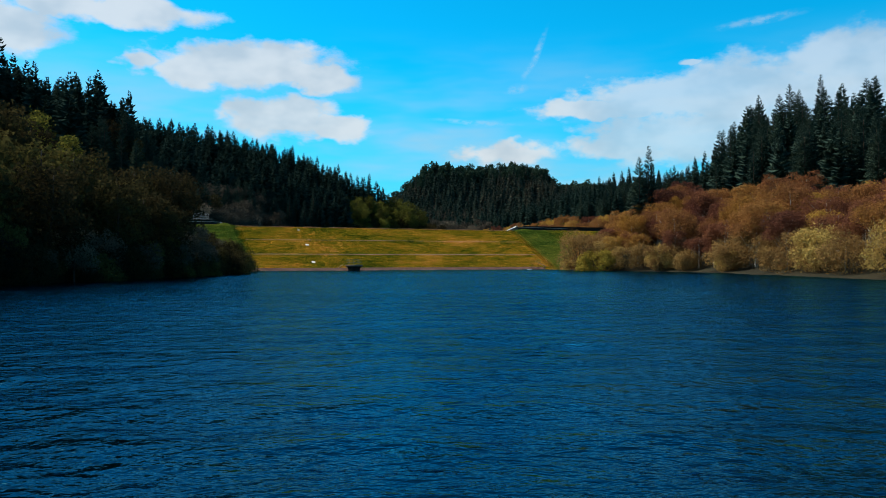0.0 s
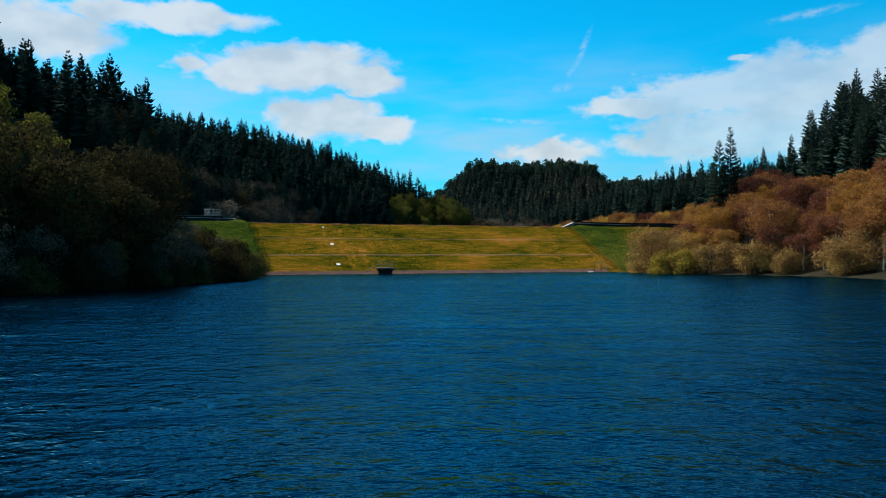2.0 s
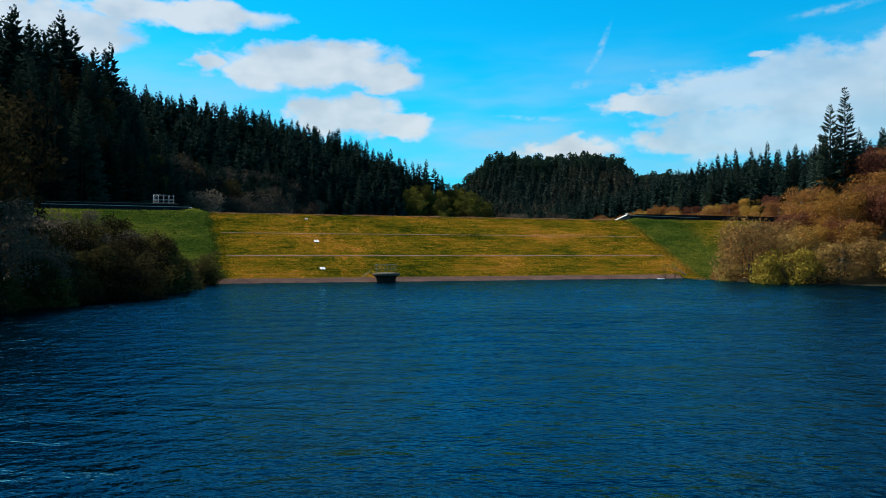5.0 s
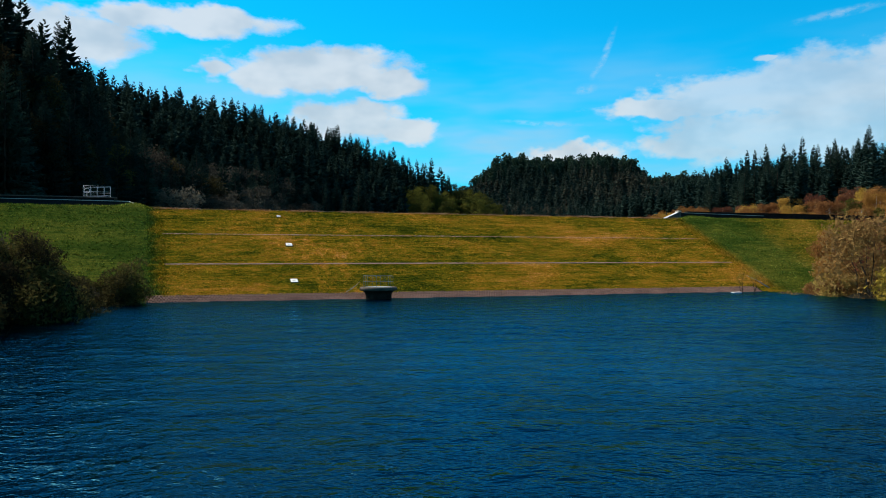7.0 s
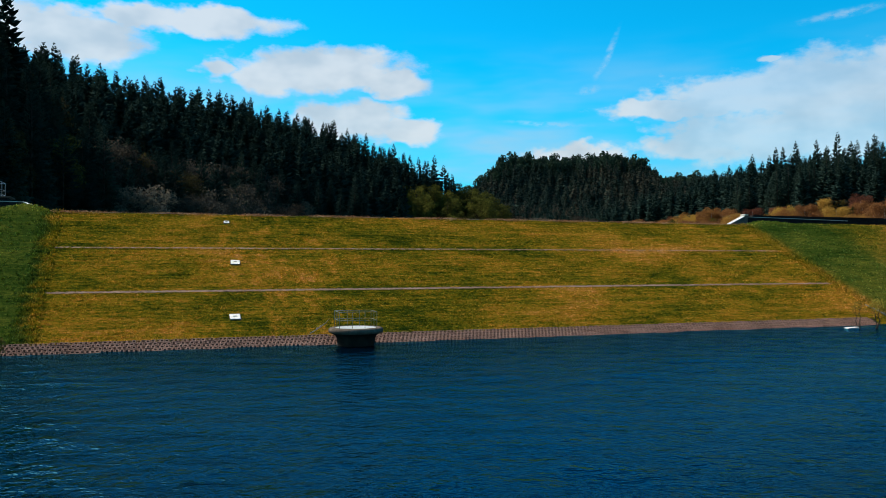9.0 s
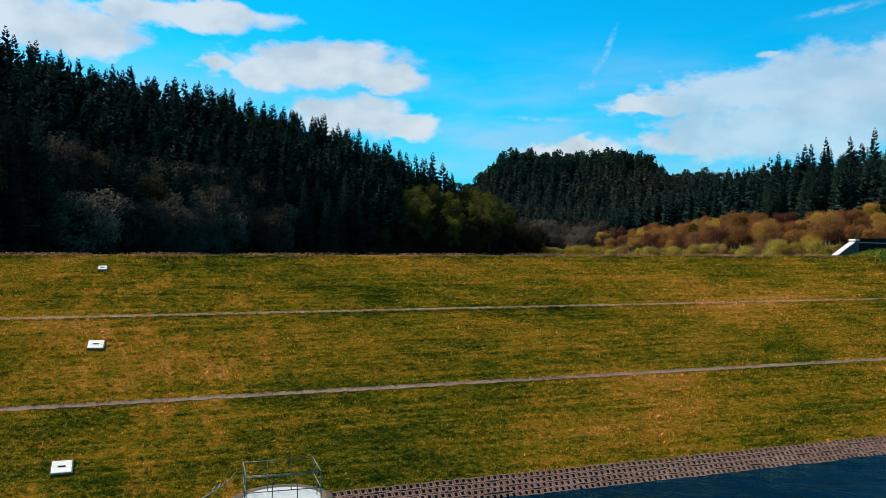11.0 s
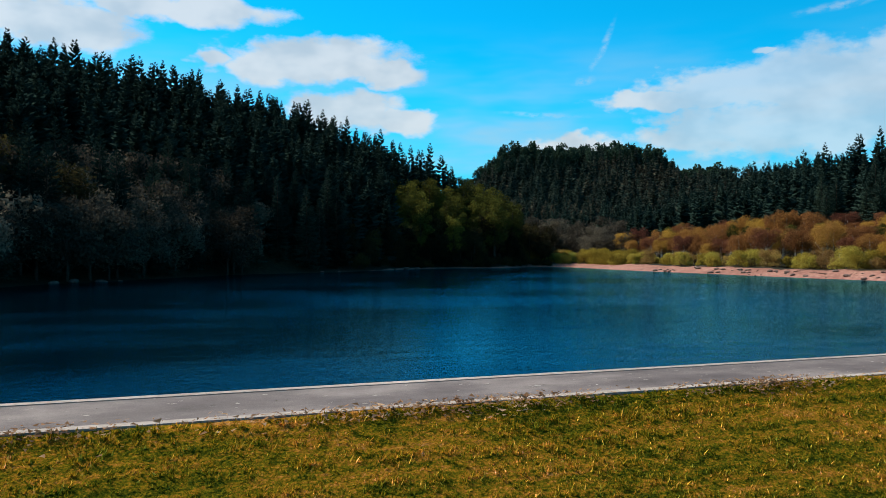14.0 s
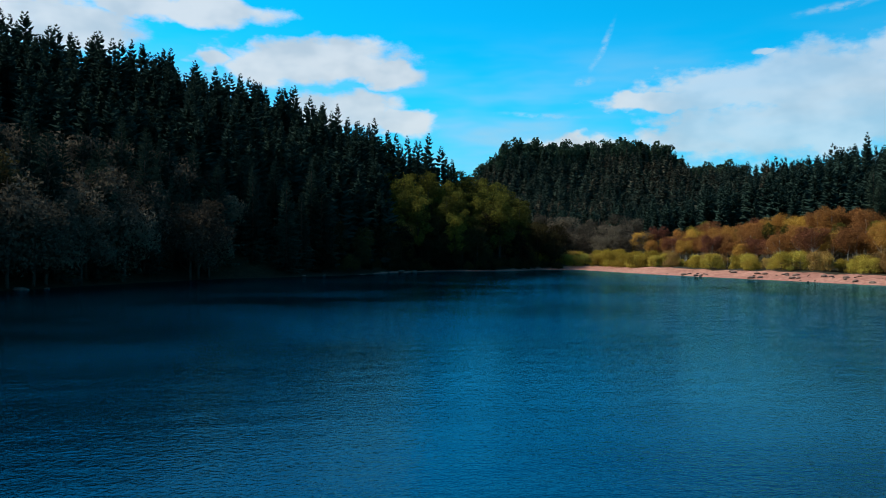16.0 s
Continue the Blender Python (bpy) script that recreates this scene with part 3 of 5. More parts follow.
def needles(rng, height, radius, whorls, per, shoots):
    """The crown of a spruce: whorls of drooping branches, each a flat spray of small shoots on both sides of its axis."""
    n_branch = whorls * per
    i = np.repeat(np.arange(whorls), per)
    f = np.clip((i + rng.uniform(0, 0.95, n_branch)) / whorls, 0, 0.985)
    z = height * (0.02 + 0.97 * f)
    L = radius * (np.minimum((1 - f) ** 0.8, 0.82) + 0.05) * rng.uniform(0.66, 1.12, n_branch)
    a = rng.uniform(0, 6.283, whorls)[i] + 6.283 * np.tile(np.arange(per), whorls) / per + rng.uniform(-0.4, 0.4, n_branch)
    d, p = np.stack([np.cos(a), np.sin(a), 0 * a], 1), np.stack([-np.sin(a), np.cos(a), 0 * a], 1)
    rise = 0.55 * f ** 2 - 0.36 * (1 - f) + rng.uniform(-0.1, 0.1, n_branch)
    up = np.array([0, 0, 1.0])

    def along(g):
        return up * z[:, None] + d * (L * g)[:, None] + up * (L * (rise * g + 0.16 * g * g))[:, None]

    T = []
    for k in range(shoots):
        g = 0.2 + 0.78 * (k + 0.5) / shoots
        q = along(g * rng.uniform(0.95, 1.05, n_branch))
        for side in (1, -1):
            w = L * 0.34 * (1.15 - 0.8 * g) * rng.uniform(0.75, 1.25, n_branch) + 0.07
            tip = q + d * (w * 0.7)[:, None] + p * (side * w)[:, None] - up * (w * rng.uniform(0.2, 0.6, n_branch))[:, None]
            b = (0.48 / shoots * L + 0.02)[:, None]
            T.append(np.stack([q - d * b, q + d * b, tip], 1))
    w = 0.07 * L + 0.03
    T.append(np.stack([along(0.55) + p * w[:, None], along(0.55) - p * w[:, None], along(1.07)], 1))
    for g in (0.3, 0.55, 0.8):
        T.append(np.stack([along(g - 0.14), along(g + 0.14), along(g) - up * (0.20 * L + 0.10)[:, None] * rng.uniform(0.6, 1.2, n_branch)[:, None]], 1))
    T = np.concatenate(T).reshape(-1, 3)
    spike, sf = tube([(0, 0, height * 0.86), (0, 0, height * 0.95), (0, 0, height * 1.0)], [0.10, 0.05, 0.01], 4)
    return joined([(T, np.arange(len(T)).reshape(-1, 3)), (spike, sf)])


def boughs(rng, height, radius, whorls, per):
    """The crown of a distant conifer: each bough one folded, pointed blade with a ragged underside."""
    n = whorls * per
    i = np.repeat(np.arange(whorls), per)
    f = np.clip((i + rng.uniform(0, 0.95, n)) / whorls, 0, 0.985)
    z = height * (0.04 + 0.95 * f)
    L = radius * (np.minimum((1 - f) ** 0.78, 0.82) + 0.05) * rng.uniform(0.66, 1.12, n)
    a = rng.uniform(0, 6.283, n)
    d, p = np.stack([np.cos(a), np.sin(a), 0 * a], 1), np.stack([-np.sin(a), np.cos(a), 0 * a], 1)
    up = np.array([0, 0, 1.0])
    rise = 0.5 * f ** 2 - 0.42 * (1 - f) + rng.uniform(-0.12, 0.12, n)
    at = up * z[:, None]
    tip = at + d * L[:, None] + up * (L * (rise + 0.1))[:, None]
    mid = at + d * (0.5 * L)[:, None] + up * (L * rise * 0.5)[:, None]
    w = (0.30 * L + 0.06)[:, None]
    b, c = mid + p * w - up * w * 0.5, mid - p * w - up * w * 0.5
    low = mid - up * (0.3 * L + 0.15)[:, None]
    V = np.stack([at, b, tip, c, low], 1).reshape(-1, 3)
    k = np.arange(n)[:, None] * 5
    return V, np.concatenate([k + [0, 1, 2], k + [0, 2, 3], k + [0, 2, 4]])


def leaves(rng, blobs, count, size, thin=1.0, lift=0.0, skin=0.55):
    """Many small leaf triangles lying loosely over the outer skin of a few soft volumes, or twigs standing out of them."""
    B = np.array(blobs)
    wgt = (B[:, 3] * B[:, 4]) ** 0.9
    pick = rng.choice(len(B), count, p=wgt / wgt.sum())
    d = rng.normal(size=(count, 3))
    d[:, 2] += 0.25
    d /= np.linalg.norm(d, axis=1, keepdims=True)
    r = rng.uniform(skin, 1.0, count) ** 0.7 * (1 + 0.13 * rng.normal(size=count))
    c = B[pick, :3] + d * r[:, None] * B[pick][:, [3, 3, 4]]
    if thin < 0.5:
        t = rng.normal(size=(count, 3)) + d * 1.2
        t[:, 2] += lift
        t /= np.linalg.norm(t, axis=1, keepdims=True)
        o = np.cross(t, rng.normal(size=(count, 3)))
    else:
        face = d + 0.6 * rng.normal(size=(count, 3))
        t = np.cross(face, rng.normal(size=(count, 3)))
        t /= np.linalg.norm(t, axis=1, keepdims=True) + 1e-9
        o = np.cross(face, t)
    o /= np.linalg.norm(o, axis=1, keepdims=True) + 1e-9
    L = size * rng.uniform(0.6, 1.4, count)[:, None]
    V = np.stack([c - t * L * 0.5 - o * L * 0.35 * thin, c - t * L * 0.5 + o * L * 0.35 * thin, c + t * L * 0.7], 1).reshape(-1, 3)
    return V, np.arange(count * 3).reshape(-1, 3)


def stems(rng, height, spread, count, thick, limbs, lean=0.12):
    """Trunks with rising limbs."""
    out = []
    for i in range(count):
        a = rng.uniform(0, 6.28)
        ln = rng.uniform(0.2, 1.0) * lean * height * (1 if count > 1 else 0.5)
        z = np.linspace(-0.6, height * rng.uniform(0.82, 0.95), 7)
        f = np.clip(z / height, 0, 1)
        pts = np.stack([np.cos(a) * (0.25 * i + ln * f ** 1.4), np.sin(a) * (0.25 * i + ln * f ** 1.4), z], 1)
        pts[1:, :2] += rng.normal(0, 0.07, (6, 2))
        out.append(tube(pts, thick * (1 - 0.85 * f) * (0.75 if i else 1.0), 6))
        for k in range(limbs):
            g = rng.uniform(0.3, 0.85)
            b, q = rng.uniform(0, 6.28), pts[min(6, int(g * 6))]
            L = spread * rng.uniform(0.5, 0.95) * (1.15 - 0.6 * g)
            e = np.array([np.cos(b), np.sin(b), 0])
            u = np.array([0, 0, 1.0])
            lp = [q, q + e * L * 0.5 + u * L * 0.45, q + e * L * 0.9 + u * L * 1.0]
            out.append(tube(lp, [thick * 0.32 * (1 - 0.6 * g), thick * 0.18 * (1 - 0.6 * g), 0.008], 4))
    return joined(out)


def blobs_for(rng, height, radius, low, n):
    """Clumps that make up a domed crown: a core, and smaller ones over its upper skin."""
    mid = low + 0.4 * (1 - low)
    out = [(0, 0, height * (mid + 0.05), radius * 0.62, height * (1 - low) * 0.40)]
    for i in range(n):
        f = rng.uniform(low + 0.06, 0.90)
        reach = math.sqrt(max(0.06, 1 - ((f - mid) / (1.0 - mid if f > mid else mid - low + 0.1)) ** 2))
        a = 2.4 * i + rng.uniform(-0.5, 0.5)
        d = radius * reach * rng.uniform(0.5, 0.74)
        k = radius * rng.uniform(0.24, 0.40)
        out.append((np.cos(a) * d, np.sin(a) * d, height * f, k, k * rng.uniform(0.7, 0.95)))
    return out


def tree_things(name, makers, trunk_mat, crown_mat, label, category):
    """One hidden-away pattern for each shape: the first copies are placed by plant()."""
    out = []
    for trunk, crown in makers:
        out.append((mesh("trunk", *trunk, trunk_mat, True), mesh("crown", *crown, crown_mat)))
    return dict(name=name, shapes=out, label=label, category=category)


def plant(kind, spots, rng, group, label=""):
    """Each tree is an empty at its foot with a trunk and a crown."""
    for i, (x, y, z, size) in enumerate(spots):
        t, c = kind["shapes"][int(rng.integers(len(kind["shapes"])))]
        root = new(kind["name"])
        root.empty_display_size = 0.5
        root.matrix_world = Matrix.LocRotScale((x, y, z - 0.1), Euler((0, 0, rng.uniform(0, 6.28))), (size * rng.uniform(0.9, 1.1), size * rng.uniform(0.9, 1.1), size))
        part("trunk", t, root)
        part("crown", c, root)
        tagged(root, label or kind["label"], kind["category"], group)


def thicket(name, shapes, spots, rng, mats, label, category):
    """Far woods: one mesh of kind stuff."""
    P, Q, W, n = [], [], [], 0
    for x, y, z, size in spots:
        pieces = shapes[int(rng.integers(len(shapes)))]
        a = rng.uniform(0, 6.28)
        R = np.array([[np.cos(a), -np.sin(a), 0], [np.sin(a), np.cos(a), 0], [0, 0, 1]]) * size
        for (v, f), m in zip(pieces, range(len(mats))):
            P.append(v @ R.T + (x, y, z))
            Q.append(f + n)
            W.append(np.full(len(f), m))
            n += len(v)
    ob = new(name, mesh(name, np.concatenate(P), np.concatenate(Q), mats, False, np.concatenate(W)))
    return tagged(ob, label, category, kind="stuff")


def scatter(rng, x0, x1, y0, y1, gap, keep):
    """Jittered spots with the ground under them, where keep(x, y, z, dl, du, up, s, u) holds."""
    gx, gy = np.meshgrid(np.arange(x0, x1, gap), np.arange(y0, y1, gap))
    x = gx.ravel() + rng.uniform(-0.45, 0.45, gx.size) * gap
    y = gy.ravel() + rng.uniform(-0.45, 0.45, gx.size) * gap
    z, dl, du, up = ground_height(x, y)
    s, u = dam_local(x, y)
    k = keep(x, y, z, dl, du, up, s, u)
    return np.stack([x, y, z], 1)[k]


def sized(rng, spots, lo, hi):
    return [(*p, rng.uniform(lo, hi)) for p in spots]


rng = np.random.default_rng(7)


def spruce_shape(h, r, whorls, per, shoots):
    return (tube([(0, 0, -1), (0, 0, h * 0.5), (0, 0, h * 0.95)], [0.22, 0.15, 0.03], 6), needles(rng, h, r, whorls, per, shoots))


SPRUCE = tree_things("spruce_tree", [spruce_shape(h, r, 32, 7, 5) for h, r in ((19.5, 4.4), (21, 4.0), (17.5, 4.4), (20, 4.8), (20.5, 3.7))], M_TRUNK, M_SPRUCE,
                     "tall dark green spruce with drooping branches", "tree")
FAR_SPRUCE = [[boughs(rng, h, r, 24, 7)] for h, r in ((19.5, 4.9), (21, 4.5), (17.0, 4.8), (20, 5.3), (22, 4.2))]


def birch_shape(h, r, n, twigs):
    trunk = stems(rng, h * 0.95, r, n, 0.17, 9, 0.1)
    bl = blobs_for(rng, h, r, 0.45, 26)
    crown = joined([leaves(rng, bl, int(twigs * 0.6), 0.75, 0.07, 0.3, 0.6), leaves(rng, bl, int(twigs * 4.2), 0.28, 0.95)])
    return trunk, crown


BIRCH = tree_things("birch_tree", [birch_shape(h, r, n, 1000) for h, r, n in ((11, 4.4, 2), (10, 4.6, 2), (12, 4.2, 1), (9, 4.6, 3), (11.5, 4.8, 1))], M_BIRCHBARK, M_BIRCH,
                    "birch with white trunk and rust-brown spring twigs", "tree")


RUST_BIRCH = tree_things("birch_tree", [birch_shape(h, r, n, 1000) for h, r, n in ((11, 4.6, 2), (9.5, 4.8, 2), (12, 4.4, 1))], M_BIRCHBARK, M_RUST,
                         "bare-limbed birch with pale trunk and reddish-brown buds", "tree")


def bush_shape(h, r, count):
    bl = [(0, 0, h * 0.42, r * 0.72, h * 0.46)]
    for i in range(16):
        a, f = 2.4 * i + rng.uniform(-0.6, 0.6), rng.uniform(0.08, 0.92)
        d = r * 0.68 * math.sqrt(max(0.05, 1 - ((f - 0.3) / 0.62) ** 2))
        k = r * rng.uniform(0.2, 0.46)
        bl.append((np.cos(a) * d, np.sin(a) * d, h * f, k, k * 0.85))
    trunk = stems(rng, h * 0.8, r, 4, 0.06, 5, 0.35)
    crown = joined([leaves(rng, bl, int(count * 0.9), 0.75, 0.05, 0.9, 0.75), leaves(rng, bl, int(count * 2.4), 0.24, 0.95)])
    return trunk, crown


WILLOW = tree_things("willow_bush", [bush_shape(h, r, 950) for h, r in ((5.0, 3.4), (4.2, 3.2), (5.6, 3.0))], M_TRUNK, M_WILLOW,
                     "rounded willow bush with tan bare twigs", "bush")
FRESH_BUSH = tree_things("willow_bush", [bush_shape(h, r, 1100) for h, r in ((4.0, 3.4), (3.4, 3.0))], M_TRUNK, M_FRESH,
                         "willow bush in fresh yellow-green leaf", "bush")


def broadleaf_shape(h, r, count, size=0.32):
    trunk = stems(rng, h, r, 1, 0.22, 14, 0.1)
    bl = blobs_for(rng, h, r, 0.18, 28)
    return trunk, joined([leaves(rng, bl, count * 2, size, 0.9), leaves(rng, bl, count // 3, 0.8, 0.09, 0.3, 0.7)])


DARK_TREE = tree_things("broadleaf_tree", [broadleaf_shape(h, r, 1250, 0.44) for h, r in ((13, 4.6), (11, 4.4), (15, 4.8))], M_TRUNK, M_SHADELEAF,
                        "broadleaf tree in olive leaf darkened for the bank's shade", "tree")
FRESH_TREE = tree_things("leafing_tree", [broadleaf_shape(h, r, 1900, 0.36) for h, r in ((16, 3.6), (18, 3.9), (14, 3.2))], M_TRUNK, M_OLIVE,
                         "slender broadleaf tree in fresh yellow-green leaf", "tree")
GREY_TREE = tree_things("bare_tree", [broadleaf_shape(h, r, 1500, 0.36) for h, r in ((11, 5.0), (12.5, 5.4), (9.5, 4.8))], M_TRUNK, M_GREYTWIG,
                        "nearly bare broadleaf tree with grey twigs", "tree")
HEAD_SPRUCE = [[boughs(rng, h, r, 15, 7)] for h, r in ((20, 6.6), (21, 5.8), (16, 6.2), (22, 5.0))]
PINE_FAR = []
for h, r in ((17, 4.2), (19, 4.6), (16, 3.8)):
    bl = [(rng.uniform(-0.5, 0.5) * r, rng.uniform(-0.5, 0.5) * r, h * rng.uniform(0.3, 0.92), r * 0.5, h * 0.13) for _ in range(12)]
    PINE_FAR.append([leaves(rng, bl, 380, 1.5, 0.9, 0.0, 0.5)])

OFF_DAM = lambda s, u: (s < -80) | (s > 22) | (u < -38) | (u > 14)

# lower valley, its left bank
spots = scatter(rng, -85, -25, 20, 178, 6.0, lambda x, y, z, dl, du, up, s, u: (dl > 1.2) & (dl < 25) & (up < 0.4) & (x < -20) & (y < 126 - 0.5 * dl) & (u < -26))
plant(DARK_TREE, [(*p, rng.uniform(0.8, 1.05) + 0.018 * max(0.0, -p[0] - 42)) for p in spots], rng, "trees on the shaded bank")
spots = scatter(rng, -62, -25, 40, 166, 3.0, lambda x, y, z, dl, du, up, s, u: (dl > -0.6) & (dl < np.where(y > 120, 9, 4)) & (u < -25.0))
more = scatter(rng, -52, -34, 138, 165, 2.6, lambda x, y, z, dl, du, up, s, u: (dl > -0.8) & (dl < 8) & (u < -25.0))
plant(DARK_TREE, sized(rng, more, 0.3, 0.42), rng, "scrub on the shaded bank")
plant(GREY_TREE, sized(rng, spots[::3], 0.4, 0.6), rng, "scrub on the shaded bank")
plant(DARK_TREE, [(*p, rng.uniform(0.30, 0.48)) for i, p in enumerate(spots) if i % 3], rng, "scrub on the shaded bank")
plant(FRESH_TREE, [(x, y, float(ground_height(np.array([x]), np.array([y]))[0][0]), k) for x, y, k in ((-61, 129.5, 1.1), (-57, 125, 0.9), (-64, 123, 1.1), (-60, 117, 1.0), (-67, 131, 1.15))],
      rng, "trees on the shaded bank", "tall broadleaf tree in dull olive leaf on the shaded bank")
DARK_BUSH = tree_things("scrub_bush", [bush_shape(h, r, 900) for h, r in ((4.2, 3.0), (3.4, 2.8), (5.0, 3.2))], M_TRUNK, M_SHADELEAF,
                        "scrub bush hanging over the waterline, olive leaf darkened for shade", "bush")
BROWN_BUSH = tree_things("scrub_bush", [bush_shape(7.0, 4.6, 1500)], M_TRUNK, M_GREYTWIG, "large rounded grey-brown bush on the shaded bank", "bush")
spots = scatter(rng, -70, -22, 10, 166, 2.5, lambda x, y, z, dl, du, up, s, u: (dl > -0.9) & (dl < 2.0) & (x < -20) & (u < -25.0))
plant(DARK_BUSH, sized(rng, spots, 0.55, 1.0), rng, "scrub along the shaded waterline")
plant(BROWN_BUSH, [(x, y, float(ground_height(np.array([x]), np.array([y]))[0][0]), k) for x, y, k in ((-44.5, 99, 1.0), (-43.5, 116, 0.7), (-40.5, 139, 0.75))], rng, "brown bushes on the shaded bank")
spots = scatter(rng, -130, -50, 60, 200, 5.5, lambda x, y, z, dl, du, up, s, u: (dl >= 22) & (dl < 70) & (u < -2) & OFF_DAM(s, u))
thicket("spruce_wood", FAR_SPRUCE, [(*p, rng.uniform(0.42, 0.62)) for p in spots], rng, [M_SPRUCE], "dense dark spruce wood on the hillside", "trees")

# lower valley, its right bank
BANK_BUSHES = [(27.0, 175.0, 1.55), (35.5, 166.5, 1.05), (40.5, 161.0, 1.05), (45, 156.5, 0.9), (31.5, 178, 1.3), (49.8, 148.2, 1.35), (52.8, 142, 1.5),
               (55.0, 135.5, 1.25), (53.0, 127, 1.2), (53.5, 119, 1.4), (54, 111, 1.3), (55.5, 102, 1.3)]
plant(WILLOW, [(x, y, float(ground_height(np.array([x]), np.array([y]))[0][0]), k) for x, y, k in BANK_BUSHES], rng, "willows along the bank", "large rounded willow bush with tan twigs over the water")
plant(FRESH_BUSH, [(x, y, float(ground_height(np.array([x]), np.array([y]))[0][0]), k) for x, y, k in ((23.2, 180.0, 1.0), (29.6, 168.6, 1.45), (56.5, 130, 1.3))], rng, "willows along the bank")
spots = scatter(rng, 15, 70, 40, 192, 6.0, lambda x, y, z, dl, du, up, s, u: (dl > 0.8) & (dl < 6.5) & (x > 10) & ((u < -27) | (s > 9)))
plant(WILLOW, sized(rng, spots[::2], 0.6, 1.2), rng, "willows along the bank")
plant(WILLOW, sized(rng, spots[1::4], 0.7, 1.1), rng, "willows along the bank")
plant(RUST_BIRCH, sized(rng, [p for p in spots[3::4] if p[2] > 0.7], 0.4, 0.6), rng, "birches on the bank", "low young birch with reddish-brown twigs")
spots = scatter(rng, 20, 100, 80, 240, 5.0, lambda x, y, z, dl, du, up, s, u: (dl > 5) & (dl < 36) & (x > 15) & ((u < -27) | (s > 33)) & (up < 0.8))
# lower towards the dam
plant(RUST_BIRCH, [(*p, rng.uniform(0.75, 1.15) * min(1.0, 0.68 + 0.012 * max(0.0, p[0] - 30))) for i, p in enumerate(spots) if i % 4], rng, "birches on the bank")
plant(BIRCH, [(*p, rng.uniform(0.8, 1.15) * min(1.0, 0.68 + 0.012 * max(0.0, p[0] - 30))) for p in spots[::4]], rng, "birches on the bank")
wing = scatter(rng, 26, 60, 168, 215, 4.5, lambda x, y, z, dl, du, up, s, u: (dl > 3.5) & (s > 3) & (u < -25) & (u > -50))
plant(RUST_BIRCH, sized(rng, wing, 0.6, 0.95), rng, "birches on the bank")
spots = scatter(rng, 40, 190, 80, 280, 4.8, lambda x, y, z, dl, du, up, s, u: (dl >= 33) & (dl < 90) & (x > 35) & (du > 16) & (s > 36) & (x > 55 + 0.37 * (y - 205)))
near = [p for p in spots if p[0] < 112 and p[1] > 120]
edged = lambda p: min(1.0, 0.5 + 0.035 * (p[0] - 58 - 0.37 * (p[1] - 205)))
plant(SPRUCE, [(*p, rng.uniform(0.85, 1.15) * edged(p)) for p in near[::2]], rng, "spruces behind the birches")
thicket("spruce_wood", FAR_SPRUCE, [(*p, rng.uniform(0.7, 1.05) * edged(p)) for p in near[1::2]], rng, [M_SPRUCE], "dark spruce wood behind the birches", "trees")

plant(SPRUCE, [(x, y, float(ground_height(np.array([x]), np.array([y]))[0][0]), k) for x, y, k in ((44.2, 195.0, 1.10), (46.6, 195.6, 1.13))], rng, "spruces behind the birches",
      "lone tall spruce standing above the birches")

# upper valley, its left side
spots = scatter(rng, -200, -40, 190, 500, 5.4, lambda x, y, z, dl, du, up, s, u: (du > 5) & (du < 88) & (x < -30) & (u > 8) & ((y < 392) | (du > 27) | (x + 18 < -0.165 * (y - 193))))
edge = [p for p in spots if outside(UPPER_SHORE, np.array([p[0]]), np.array([p[1]]))[0] < 18]
rest = [p for p in spots if outside(UPPER_SHORE, np.array([p[0]]), np.array([p[1]]))[0] >= 18]
plant(SPRUCE, sized(rng, edge[:100], 0.75, 1.15), rng, "spruces above the lake")
thicket("spruce_wood", FAR_SPRUCE, sized(rng, edge[100:] + rest, 0.9, 1.27), rng, [M_SPRUCE], "dense dark spruce wood on the hillside", "trees")
spots = scatter(rng, -130, -66, 215, 330, 13.0, lambda x, y, z, dl, du, up, s, u: (du > 6) & (du < 45) & (u > 16))
plant(DARK_TREE, sized(rng, spots, 1.05, 1.35), rng, "broadleaf trees among the spruces")
spots = scatter(rng, -112, -66, 280, 385, 5.0, lambda x, y, z, dl, du, up, s, u: (du > 1.5) & (du < 21 - 0.1 * np.abs(y - 330)) & (x < -60) & (x + 18 < -0.36 * (y - 193)))
plant(GREY_TREE, sized(rng, spots, 0.9, 1.5), rng, "bare trees on the shaded shore")
spots = scatter(rng, -70, -15, 395, 490, 5.5, lambda x, y, z, dl, du, up, s, u: (du > 6) & (du < 28) & (x < -9) & (x + 18 > -0.175 * (y - 193)))
plant(FRESH_TREE, sized(rng, spots, 0.75, 1.35), rng, "fresh-leaved trees by the lake")

plant(FRESH_TREE, [(x, y, float(ground_height(np.array([x]), np.array([y]))[0][0]), k) for x, y, k in ((-97, 341, 0.85), (-93, 362, 0.75))], rng, "fresh-leaved trees by the lake")
spots = scatter(rng, -90, -6, 385, 475, 3.2, lambda x, y, z, dl, du, up, s, u: (du > 3.2) & (du < 6.5) & (x < -8))
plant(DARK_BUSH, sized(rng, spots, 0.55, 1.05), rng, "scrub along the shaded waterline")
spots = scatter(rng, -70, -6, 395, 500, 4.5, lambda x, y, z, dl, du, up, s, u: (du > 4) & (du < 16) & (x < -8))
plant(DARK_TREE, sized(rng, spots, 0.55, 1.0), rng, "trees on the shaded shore")

